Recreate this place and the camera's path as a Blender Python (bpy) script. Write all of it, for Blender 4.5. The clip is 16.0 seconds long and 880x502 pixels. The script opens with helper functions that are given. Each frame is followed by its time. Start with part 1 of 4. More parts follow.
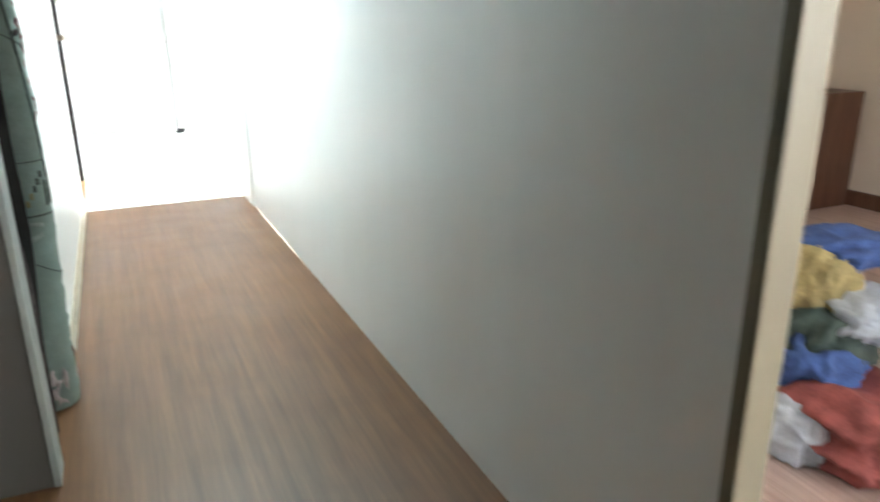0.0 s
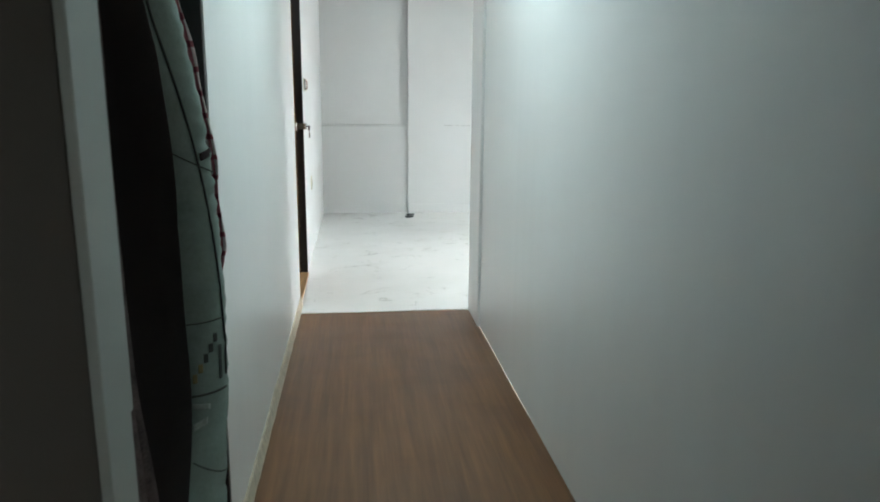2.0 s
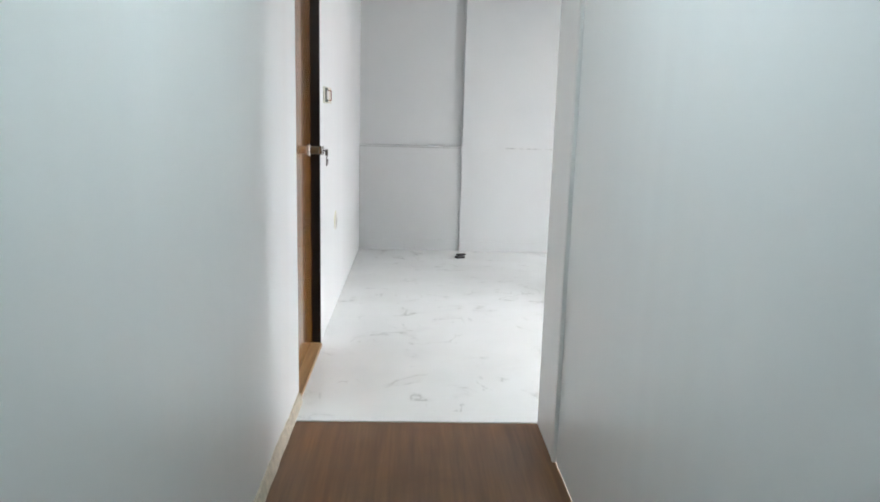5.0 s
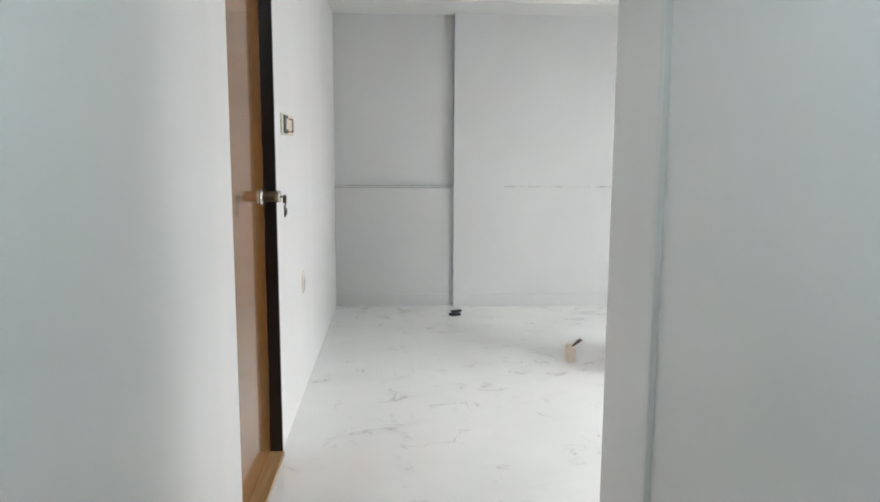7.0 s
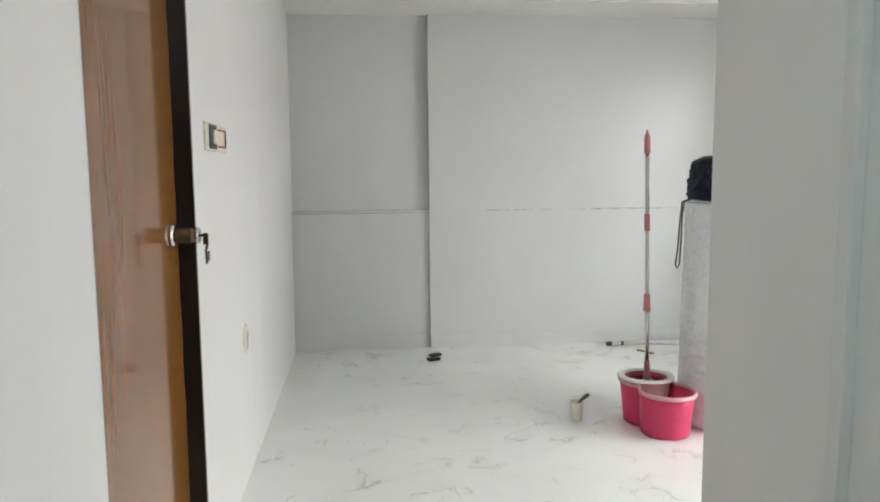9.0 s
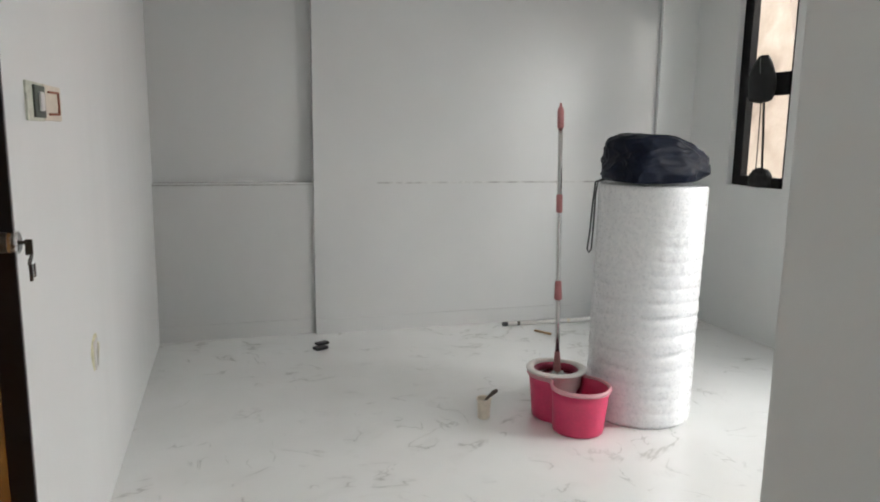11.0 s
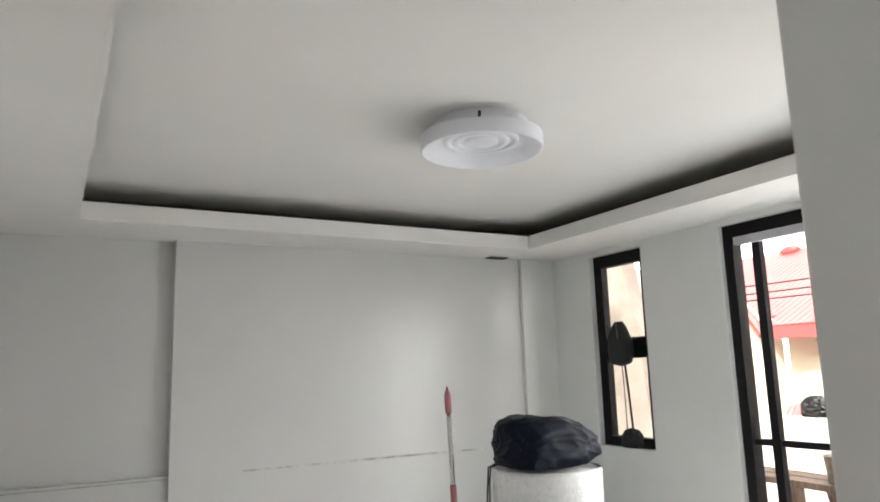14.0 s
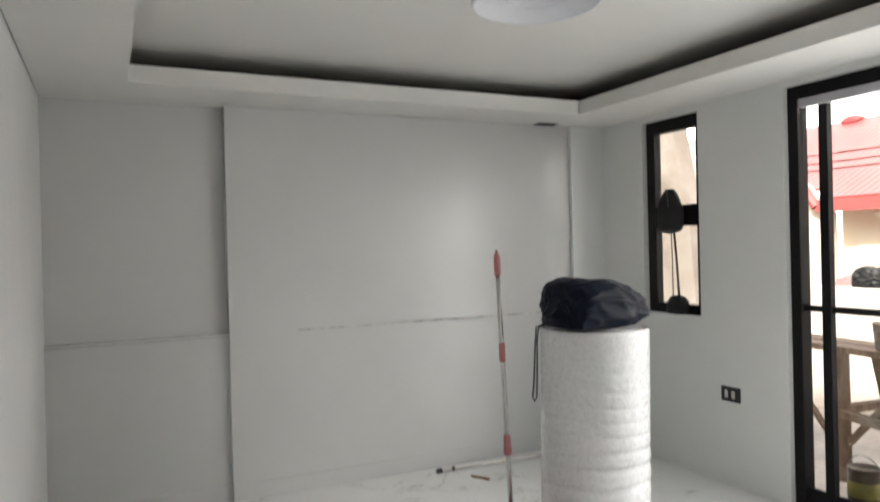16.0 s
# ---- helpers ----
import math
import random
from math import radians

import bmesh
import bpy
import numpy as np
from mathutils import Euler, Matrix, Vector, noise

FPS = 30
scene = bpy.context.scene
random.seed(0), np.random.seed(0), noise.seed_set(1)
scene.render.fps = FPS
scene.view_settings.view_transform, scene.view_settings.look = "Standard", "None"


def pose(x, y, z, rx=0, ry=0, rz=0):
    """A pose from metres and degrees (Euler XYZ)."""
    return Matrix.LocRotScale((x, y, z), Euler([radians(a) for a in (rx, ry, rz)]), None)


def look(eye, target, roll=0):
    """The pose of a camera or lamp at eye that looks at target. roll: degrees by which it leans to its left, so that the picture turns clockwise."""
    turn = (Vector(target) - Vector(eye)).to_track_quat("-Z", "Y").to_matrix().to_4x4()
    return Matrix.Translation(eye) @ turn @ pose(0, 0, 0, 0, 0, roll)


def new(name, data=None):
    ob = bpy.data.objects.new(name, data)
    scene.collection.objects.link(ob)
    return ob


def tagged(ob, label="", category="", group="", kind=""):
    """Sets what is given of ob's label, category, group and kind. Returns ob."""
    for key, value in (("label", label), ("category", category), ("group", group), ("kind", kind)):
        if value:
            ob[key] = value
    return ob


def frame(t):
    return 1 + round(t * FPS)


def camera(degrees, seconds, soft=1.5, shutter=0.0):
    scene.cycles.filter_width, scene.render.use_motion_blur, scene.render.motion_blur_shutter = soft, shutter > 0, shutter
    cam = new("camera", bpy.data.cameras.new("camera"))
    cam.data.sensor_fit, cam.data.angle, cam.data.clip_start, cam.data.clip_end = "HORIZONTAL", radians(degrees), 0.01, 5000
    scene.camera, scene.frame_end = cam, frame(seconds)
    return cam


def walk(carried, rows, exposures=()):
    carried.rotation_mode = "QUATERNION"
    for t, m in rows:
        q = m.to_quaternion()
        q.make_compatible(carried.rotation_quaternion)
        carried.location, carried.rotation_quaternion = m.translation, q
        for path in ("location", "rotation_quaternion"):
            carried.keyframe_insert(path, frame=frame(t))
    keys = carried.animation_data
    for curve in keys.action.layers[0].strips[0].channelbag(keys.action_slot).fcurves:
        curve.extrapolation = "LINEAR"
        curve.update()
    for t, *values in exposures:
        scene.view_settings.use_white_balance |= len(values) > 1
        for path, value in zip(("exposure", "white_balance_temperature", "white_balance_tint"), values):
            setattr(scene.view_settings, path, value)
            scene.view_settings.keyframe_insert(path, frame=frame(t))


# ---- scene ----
# ------------------------------------------------------------------ camera
cam = camera(64.1, 16.0, soft=1.8, shutter=0.4)
PATH = [
    (0, (0.528, -0.020, 1.167), (1.320, 1.710, 0.550), -0.4),
    (0.5, (0.569, 0.226, 1.252), (1.073, 2.054, 0.617), -0.7),
    (1, (0.592, 0.458, 1.246), (0.890, 2.341, 0.642), 0.1),
    (1.5, (0.601, 0.673, 1.26), (0.807, 2.608, 0.796), 0.4),
    (2, (0.625, 0.884, 1.269), (0.858, 2.825, 0.85), 0.5),
    (2.5, (0.632, 1.093, 1.255), (0.85, 3.039, 0.847), 0.8),
    (3, (0.656, 1.32, 1.266), (0.807, 3.277, 0.882), 0.8),
    (3.5, (0.683, 1.561, 1.283), (0.796, 3.52, 0.896), 1.9),
    (6, (0.765, 2.73, 1.257), (0.837, 4.699, 0.914), 1.3),
    (6.5, (0.743, 2.984, 1.233), (0.83, 4.964, 0.962), 0.8),
    (7, (0.723, 3.186, 1.248), (0.855, 5.163, 0.976), 0.3),
    (7.5, (0.72, 3.37, 1.24), (0.84, 5.349, 0.976), -0.3),
    (8, (0.742, 3.594, 1.242), (0.867, 5.579, 1.033), -0.4),
    (10.5, (0.703, 4.262, 1.265), (1.193, 6.177, 0.973), 0.4),
    (11, (0.691, 4.373, 1.309), (1.262, 6.261, 0.982), 0.8),
    (11.5, (0.691, 4.47, 1.365), (1.332, 6.356, 1.186), 0.3),
    (12, (0.658, 4.513, 1.422), (1.439, 6.355, 1.453), 1.1),
    (12.5, (0.647, 4.54, 1.466), (1.542, 6.321, 1.637), 1.3),
    (13, (0.626, 4.548, 1.501), (1.562, 6.289, 1.81), -0.2),
    (13.5, (0.605, 4.551, 1.512), (1.57, 6.27, 1.852), -1.4),
    (14, (0.596, 4.562, 1.526), (1.551, 6.286, 1.867), -1.8),
    (14.5, (0.581, 4.582, 1.528), (1.485, 6.331, 1.877), -2.0),
    (15, (0.576, 4.593, 1.521), (1.448, 6.362, 1.853), -2.0),
    (15.5, (0.574, 4.604, 1.507), (1.442, 6.393, 1.721), -1.7),
    (16, (0.573, 4.6, 1.477), (1.428, 6.409, 1.468), -1.4),
]
EXPOSURES = [(0, 3.22, 6050, 4), (0.5, 2.62, 6050, 5), (1, 2.26, 6000, 3), (1.5, 1.80, 5950, 1), (2, 1.45, 5900, 0), (2.5, 1.38, 5900, 0), (3.5, 1.46, 5900, 5), (6, 1.27, 6050, 8), (8, 1.02, 6200, 7), (10.5, 0.72, 6350, 8), (11.5, 0.46, 6350, 8), (12, 0.58, 6350, 8), (12.5, 0.80, 6380, 8), (13, 0.85, 6400, 9), (14.5, 0.64, 6450, 8), (15.5, 0.54, 6500, 8), (16, 0.42, 6500, 8)]
walk(cam, [(t, look(eye, target, roll)) for t, eye, target, roll in PATH], EXPOSURES)

# ------------------------------------------------------------------ light
world = bpy.data.worlds.new("sky")
scene.world = world
world.use_nodes = True
sky = world.node_tree.nodes.new("ShaderNodeTexSky")
sky.sky_type, sky.sun_disc = "NISHITA", False
sky.sun_elevation, sky.sun_rotation = radians(48), radians(248)
sky.air_density, sky.dust_density, sky.ozone_density = 0.8, 9.0, 0.2
back = world.node_tree.nodes["Background"]
back.inputs[1].default_value = 0.15
world.node_tree.links.new(sky.outputs[0], back.inputs[0])

sun_data = bpy.data.lights.new("sun", "SUN")
sun_data.energy, sun_data.angle, sun_data.color = 5.0, radians(3), (1.0, 0.96, 0.90)
sun = new("sun", sun_data)
sun.matrix_world = look((0, 0, 0), (0.95, 0.38, -1.13))


def window_lamp(name, eye, target, w, h, watts, colour):
    """Area lamp: skylight standing in an opening, or the added hall light."""
    data = bpy.data.lights.new(name, "AREA")
    data.shape, data.size, data.size_y, data.energy, data.color = "RECTANGLE", w, h, watts, colour
    ob = new(name, data)
    ob.matrix_world = look(eye, target)
    return ob


window_lamp("balcony_skylight", (4.12, 6.05, 1.15), (0.5, 6.2, 1.35), 0.9, 2.1, 16.5, (0.95, 0.98, 1.0))
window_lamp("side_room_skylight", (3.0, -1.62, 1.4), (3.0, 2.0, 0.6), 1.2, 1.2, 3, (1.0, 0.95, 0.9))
# Unseen lamp added to brighten the hall; only a wall glow suggests it.
window_lamp("hall_fill_light", (0.79, 3.45, 2.294), (0.79, 3.45, 0.0), 0.05, 0.9, 4.3, (0.88, 1.0, 0.98))


# ------------------------------------------------------------------ materials
class Mat:
    """A node material with short calls for its nodes."""

    def __init__(self, name, colour=(0.5, 0.5, 0.5), rough=0.5, metal=0.0):
        self.m = bpy.data.materials.new(name)
        self.m.use_nodes = True
        self.t = self.m.node_tree
        self.b = self.t.nodes["Principled BSDF"]
        self.b.inputs["Base Color"].default_value = (*colour, 1)
        self.b.inputs["Roughness"].default_value = rough
        self.b.inputs["Metallic"].default_value = metal
        self.co = self.node("ShaderNodeTexCoord").outputs["Object"]

    def node(self, kind, **values):
        n = self.t.nodes.new(kind)
        for key, v in values.items():
            n.inputs[key].default_value = v
        return n

    def link(self, a, b):
        self.t.links.new(a, b)

    def coords(self, scale=(1, 1, 1), turn=(0, 0, 0)):
        n = self.node("ShaderNodeMapping")
        n.inputs["Scale"].default_value = scale
        n.inputs["Rotation"].default_value = turn
        self.link(self.co, n.inputs["Vector"])
        return n.outputs[0]

    def noise(self, scale, detail=4.0, at=None, distort=0.0):
        n = self.node("ShaderNodeTexNoise", Scale=scale, Detail=detail, Distortion=distort)
        self.link(at or self.co, n.inputs["Vector"])
        return n.outputs["Fac"]

    def ramp(self, fac, *stops):
        n = self.node("ShaderNodeValToRGB")
        e = n.color_ramp.elements
        while len(e) < len(stops):
            e.new(0.5)
        for el, (p, c) in zip(e, stops):
            el.position = p
            el.color = (*c, 1) if isinstance(c, tuple) else (c, c, c, 1)
        self.link(fac, n.inputs[0])
        return n.outputs[0]

    def maths(self, op, a, b=0.0, c=None):
        n = self.node("ShaderNodeMath")
        n.operation = op
        for i, v in enumerate((a, b) if c is None else (a, b, c)):
            if isinstance(v, (int, float)):
                n.inputs[i].default_value = v
            else:
                self.link(v, n.inputs[i])
        return n.outputs[0]

    def mix(self, fac, a, b):
        n = self.node("ShaderNodeMixRGB")
        for i, v in enumerate((fac, a, b)):
            if isinstance(v, tuple):
                n.inputs[i].default_value = (*v, 1)
            elif isinstance(v, (int, float)):
                n.inputs[i].default_value = v
            else:
                self.link(v, n.inputs[i])
        return n.outputs[0]

    def colour(self, c):
        self.link(c, self.b.inputs["Base Color"])
        return self

    def rough(self, r):
        self.link(r, self.b.inputs["Roughness"])
        return self

    def bump(self, h, strength=0.2, distance=0.002):
        n = self.node("ShaderNodeBump", Strength=strength, Distance=distance)
        self.link(h, n.inputs["Height"])
        self.link(n.outputs[0], self.b.inputs["Normal"])
        return self


def plain(name, colour, rough=0.5, metal=0.0, vary=0.12, scale=9.0, bump=0.0, bump_scale=120.0):
    """Colour with mottling at two scales, and fine relief."""
    m = Mat(name, colour, rough, metal)
    both = m.maths("ADD", m.maths("MULTIPLY", m.noise(scale, 3), 0.65), m.maths("MULTIPLY", m.noise(scale * 9, 2), 0.35))
    low = tuple(c * (1 - vary) for c in colour)
    high = tuple(min(1, c * (1 + vary)) for c in colour)
    m.colour(m.ramp(both, (0.35, low), (0.65, high)))
    m.rough(m.ramp(both, (0.3, max(0.02, rough - 0.06)), (0.7, min(1, rough + 0.06))))
    if bump:
        m.bump(m.noise(bump_scale, 3), bump, 0.002)
    return m.m


def wall_paint(name, colour, rough, streak=0.0):
    """Rolled paint: broad faint waves, uneven tone, upright roller marks."""
    m = Mat(name, colour, rough)
    wide = m.noise(1.7, 5)
    c2 = tuple(c * 0.955 for c in colour)
    base = m.ramp(wide, (0.3, c2), (0.7, colour))
    m.colour(base)
    m.rough(m.ramp(m.noise(0.9, 1), (0.25, rough - 0.01), (0.75, rough + 0.01)))
    if streak:
        marks = m.noise(1.0, 0, m.coords((11, 11, 0.22)))
        lap = m.noise(1.0, 0, m.coords((3.4, 3.4, 0.12)))
        both = m.maths("ADD", m.maths("MULTIPLY", marks, 0.4), m.maths("MULTIPLY", lap, 0.6))
        m.bump(both, streak, 0.01)
        m.colour(m.mix(m.ramp(both, (0.35, 0.0), (0.65, 1.0)), base, tuple(c * 0.955 for c in colour)))
    else:
        m.bump(m.noise(1.4, 0), 0.05, 0.01)
    return m.m


def marble_tile():
    m = Mat("marble_tile", (0.83, 0.83, 0.81), 0.12)
    at = m.coords((1.0, 1.35, 1), (0, 0, 0.9))
    cross = m.coords((1.5, 0.9, 1), (0, 0, 0.4))
    ridge = m.maths("ABSOLUTE", m.maths("SUBTRACT", m.noise(1.55, 6, at, 0.9), 0.5))
    vein = m.ramp(ridge, (0.0, 0.52), (0.005, 0.27), (0.013, 0.0))
    mask = m.ramp(m.noise(3.1, 3, distort=0.7), (0.52, 0.0), (0.60, 1.0))
    ridge_two = m.maths("ABSOLUTE", m.maths("SUBTRACT", m.noise(2.3, 5, cross, 1.1), 0.47))
    vein_two = m.ramp(ridge_two, (0.0, 0.45), (0.004, 0.22), (0.010, 0.0))
    mask_two = m.ramp(m.noise(4.3, 2), (0.56, 0.0), (0.63, 1.0))
    halo = m.ramp(ridge, (0.0, 0.10), (0.06, 0.0))
    veins = m.maths("MAXIMUM", m.maths("MULTIPLY", m.maths("MAXIMUM", vein, halo), mask), m.maths("MULTIPLY", vein_two, mask_two))
    cloud = m.ramp(m.noise(2.3, 3), (0.3, (0.82, 0.82, 0.805)), (0.7, (0.88, 0.88, 0.87)))
    m.colour(m.mix(veins, cloud, (0.30, 0.295, 0.27)))
    m.rough(m.ramp(m.noise(7, 5), (0.3, 0.07), (0.75, 0.14)))
    m.bump(m.noise(1.6, 3), 0.04, 0.004)
    return m.m


def wood_sheet(name, dark, light, rough, along="y", stain=None):
    """Wood print with grain along an axis, worn patches in its gloss."""
    m = Mat(name, light, rough)
    s = {"y": (26, 1.1, 26), "z": (30, 30, 1.2), "x": (1.1, 26, 26)}[along]
    grain = m.noise(1.0, 8, m.coords(s), 0.25)
    fine = m.noise(1.0, 4, m.coords(tuple(v * 4 for v in s)))
    tone = m.maths("ADD", m.maths("MULTIPLY", grain, 0.65), m.maths("MULTIPLY", fine, 0.35))
    col = m.ramp(tone, (0.34, dark), (0.52, tuple((a + b) / 2 for a, b in zip(dark, light))), (0.68, light))
    if stain:
        spot = m.ramp(m.noise(3.1, 4, distort=0.6), (0.5, 0.0), (0.75, 0.45))
        col = m.mix(spot, col, stain)
    m.colour(col)
    m.rough(m.ramp(m.noise(4, 3), (0.2, rough - 0.05), (0.8, rough + 0.07)))
    if rough > 0.2:
        m.bump(grain, 0.05, 0.001)
    return m.m


def foam_sheet():
    m = Mat("foam_sheet", (0.8, 0.81, 0.82), 0.38)
    cell = m.node("ShaderNodeTexVoronoi", Scale=240.0)
    m.link(m.co, cell.inputs["Vector"])
    soft = m.noise(48, 5)
    m.colour(m.ramp(soft, (0.3, (0.80, 0.815, 0.835)), (0.7, (0.90, 0.908, 0.918))))
    m.rough(m.ramp(m.noise(90, 3), (0.35, 0.24), (0.7, 0.44)))
    m.bump(m.maths("ADD", cell.outputs["Distance"], m.maths("MULTIPLY", soft, 1.2)), 0.6, 0.005)
    m.b.inputs["Specular IOR Level"].default_value = 0.8
    m.b.inputs["Coat Weight"].default_value = 0.8
    m.b.inputs["Coat Roughness"].default_value = 0.2
    return m.m


def plaid_cloth():
    m = Mat("plaid_cloth", (0.6, 0.5, 0.5), 0.9)
    parts = m.node("ShaderNodeSeparateXYZ")
    m.link(m.co, parts.inputs[0])
    bands = []
    for out, k in ((parts.outputs[2], 21.0), (parts.outputs[0], 30.0)):
        f = m.maths("FRACT", m.maths("MULTIPLY", out, k))
        bands.append(m.ramp(f, (0.72, 0.0), (0.76, 1.0)))
    both = m.maths("MULTIPLY", m.maths("ADD", bands[0], bands[1]), 0.5)
    m.colour(m.ramp(both, (0.3, (0.60, 0.54, 0.54)), (0.5, (0.30, 0.09, 0.11)), (0.95, (0.12, 0.015, 0.03))))
    m.bump(m.noise(300, 2), 0.3, 0.001)
    return m.m


def plaster_rough():
    m = Mat("weathered_plaster", (0.55, 0.47, 0.40), 0.9)
    big = m.noise(1.6, 6, distort=0.6)
    m.colour(m.ramp(big, (0.3, (0.15, 0.122, 0.105)), (0.48, (0.26, 0.22, 0.19)), (0.7, (0.35, 0.31, 0.275))))
    m.bump(m.noise(14, 6), 0.5, 0.02)
    return m.m


def roof_metal():
    m = Mat("red_roof_metal", (0.4, 0.06, 0.06), 0.45)
    c = m.noise(0.8, 5)
    m.colour(m.ramp(c, (0.3, (0.34, 0.082, 0.084)), (0.7, (0.42, 0.120, 0.116))))
    return m.m


def glass_clear():
    m = Mat("window_glass", (0.95, 0.97, 0.97), 0.02)
    m.b.inputs["Transmission Weight"].default_value = 1.0
    m.b.inputs["IOR"].default_value = 1.02
    return m.m


WHITE = wall_paint("white_wall_paint", (0.81, 0.82, 0.81), 0.42)
# Greyer than WHITE, to hold the far wall's brightness down.
FAR_PAINT = wall_paint("greyish_far_wall_paint", (0.635, 0.635, 0.63), 0.26)
HALL = wall_paint("semi_gloss_hall_paint", (0.845, 0.85, 0.845), 0.35, 0.10)
CEILING = wall_paint("white_ceiling_paint", (0.83, 0.82, 0.79), 0.6)
GLOSS_WHITE = wall_paint("gloss_white_trim", (0.80, 0.80, 0.79), 0.38)
# Near-black grey carries the partition's backlit shade in its colour.
BACKLIT_WALL = wall_paint("backlit_partition_shade", (0.066, 0.062, 0.054), 0.6)
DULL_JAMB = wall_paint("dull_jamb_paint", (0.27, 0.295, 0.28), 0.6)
BEIGE = wall_paint("beige_frame_paint", (0.19, 0.170, 0.120), 0.45)
CREAM = wall_paint("cream_wall_paint", (0.72, 0.64, 0.54), 0.6)
# The room's lack of light is painted in as near-black.
DIM_ROOM_SHADE = wall_paint("dim_room_shade_paint", (0.06, 0.05, 0.045), 0.9)
# Brown-black stands in for shade inside the cove.
COVE_SHADE = plain("cove_shade_board", (0.10, 0.075, 0.05), 0.85, vary=0.3, scale=6, bump=0.2)
MARBLE = marble_tile()
WOOD_FLOOR = wood_sheet("wood_print_floor", (0.122, 0.055, 0.021), (0.210, 0.100, 0.038), 0.37, "y", (0.10, 0.040, 0.016))
PINK_FLOOR = wood_sheet("pale_laminate_floor", (0.42, 0.30, 0.25), (0.62, 0.48, 0.42), 0.4, "y")
DOOR_WOOD = wood_sheet("varnished_door_wood", (0.22, 0.088, 0.018), (0.285, 0.120, 0.027), 0.16, "z")
DOOR_WOOD.node_tree.nodes["Principled BSDF"].inputs["Coat Weight"].default_value = 0.55
DOOR_WOOD.node_tree.nodes["Principled BSDF"].inputs["Coat Roughness"].default_value = 0.05
SILL_WOOD = wood_sheet("threshold_wood", (0.30, 0.17, 0.07), (0.48, 0.30, 0.14), 0.4, "y")
BROWN_WOOD = wood_sheet("dark_brown_wood", (0.07, 0.03, 0.018), (0.15, 0.07, 0.04), 0.4, "z")
OLD_WOOD = wood_sheet("weathered_timber", (0.13, 0.085, 0.055), (0.30, 0.21, 0.15), 0.8, "z", (0.5, 0.46, 0.42))
BLACK_ALU = plain("black_aluminium", (0.008, 0.007, 0.008), 0.6, vary=0.25)
BLACK_ALU.node_tree.nodes["Principled BSDF"].inputs["Specular IOR Level"].default_value = 0.2
BLACK_PAINT = plain("black_painted_wood", (0.010, 0.008, 0.009), 0.35, vary=0.3, bump=0.1)
BLACK_CLOTH = plain("black_cloth", (0.012, 0.012, 0.013), 0.8, vary=0.3, bump=0.4)
BLACK_PLASTIC = plain("black_plastic", (0.018, 0.018, 0.018), 0.45, vary=0.2)
NAVY = plain("navy_nylon", (0.004, 0.007, 0.018), 0.45, vary=0.3, scale=14, bump=0.15, bump_scale=60)
NAVY.node_tree.nodes["Principled BSDF"].inputs["Specular IOR Level"].default_value = 0.14
FOAM = foam_sheet()
PINK = plain("pink_plastic", (0.62, 0.035, 0.12), 0.38, vary=0.1)
PALE_PINK = plain("pale_pink_plastic", (0.68, 0.34, 0.38), 0.4, vary=0.08)
DUSTY_PINK = plain("dusty_pink_plastic", (0.40, 0.15, 0.15), 0.45, vary=0.1)
WHITE_PLASTIC = plain("white_plastic", (0.76, 0.73, 0.70), 0.35, vary=0.06)
CREAM_PLASTIC = plain("cream_plastic", (0.74, 0.66, 0.55), 0.4, vary=0.12, scale=30)
STEEL = plain("brushed_steel", (0.6, 0.59, 0.58), 0.2, 1.0, vary=0.03, scale=20)
BRASS = plain("worn_brass", (0.19, 0.16, 0.12), 0.36, 1.0, vary=0.2, scale=40)
DARK_METAL = plain("dark_metal", (0.10, 0.085, 0.07), 0.35, 0.8, vary=0.2)
LAMP_WHITE = plain("lamp_acrylic", (0.80, 0.81, 0.86), 0.45, vary=0.03)
MATTRESS = plain("grey_green_fabric", (0.20, 0.255, 0.23), 0.75, vary=0.12, scale=11, bump=0.5, bump_scale=70)
SEAM = plain("dark_piping", (0.035, 0.042, 0.038), 0.8)
PLAID = plaid_cloth()
PLASTER = plaster_rough()
ROOF_RED = roof_metal()
HOUSE_CREAM = wall_paint("cream_house_paint", (0.80, 0.74, 0.62), 0.8)
CONCRETE = plain("balcony_concrete", (0.52, 0.48, 0.44), 0.85, vary=0.2, scale=3, bump=0.4, bump_scale=40)
PARAPET = wall_paint("pale_parapet_paint", (0.74, 0.69, 0.62), 0.8)
GROUND = plain("dusty_ground", (0.20, 0.18, 0.15), 0.95, vary=0.3, scale=0.4)
GLASS = glass_clear()
BLUE_CLOTH = plain("blue_cloth", (0.07, 0.13, 0.36), 0.8, vary=0.35, scale=16, bump=0.4)
PALE_CLOTH = plain("pale_blue_cloth", (0.55, 0.60, 0.68), 0.8, vary=0.2, scale=12, bump=0.4)
YELLOW_CLOTH = plain("yellow_cloth", (0.46, 0.38, 0.17), 0.8, vary=0.25, scale=10, bump=0.4)
GREEN_CLOTH = plain("dark_green_cloth", (0.07, 0.10, 0.085), 0.8, vary=0.3, scale=12, bump=0.4)
RED_CLOTH = plain("red_cloth", (0.32, 0.085, 0.075), 0.8, vary=0.35, scale=18, bump=0.4)
YELLOW_LABEL = plain("yellow_label", (0.24, 0.21, 0.05), 0.5, vary=0.2)


# ------------------------------------------------------------------ mesh helpers
def put(name, bm, material, smooth=False):
    me = bpy.data.meshes.new(name)
    bmesh.ops.recalc_face_normals(bm, faces=bm.faces)
    bm.to_mesh(me)
    bm.free()
    me.materials.append(material)
    if smooth:
        for p in me.polygons:
            p.use_smooth = True
    return new(name, me)


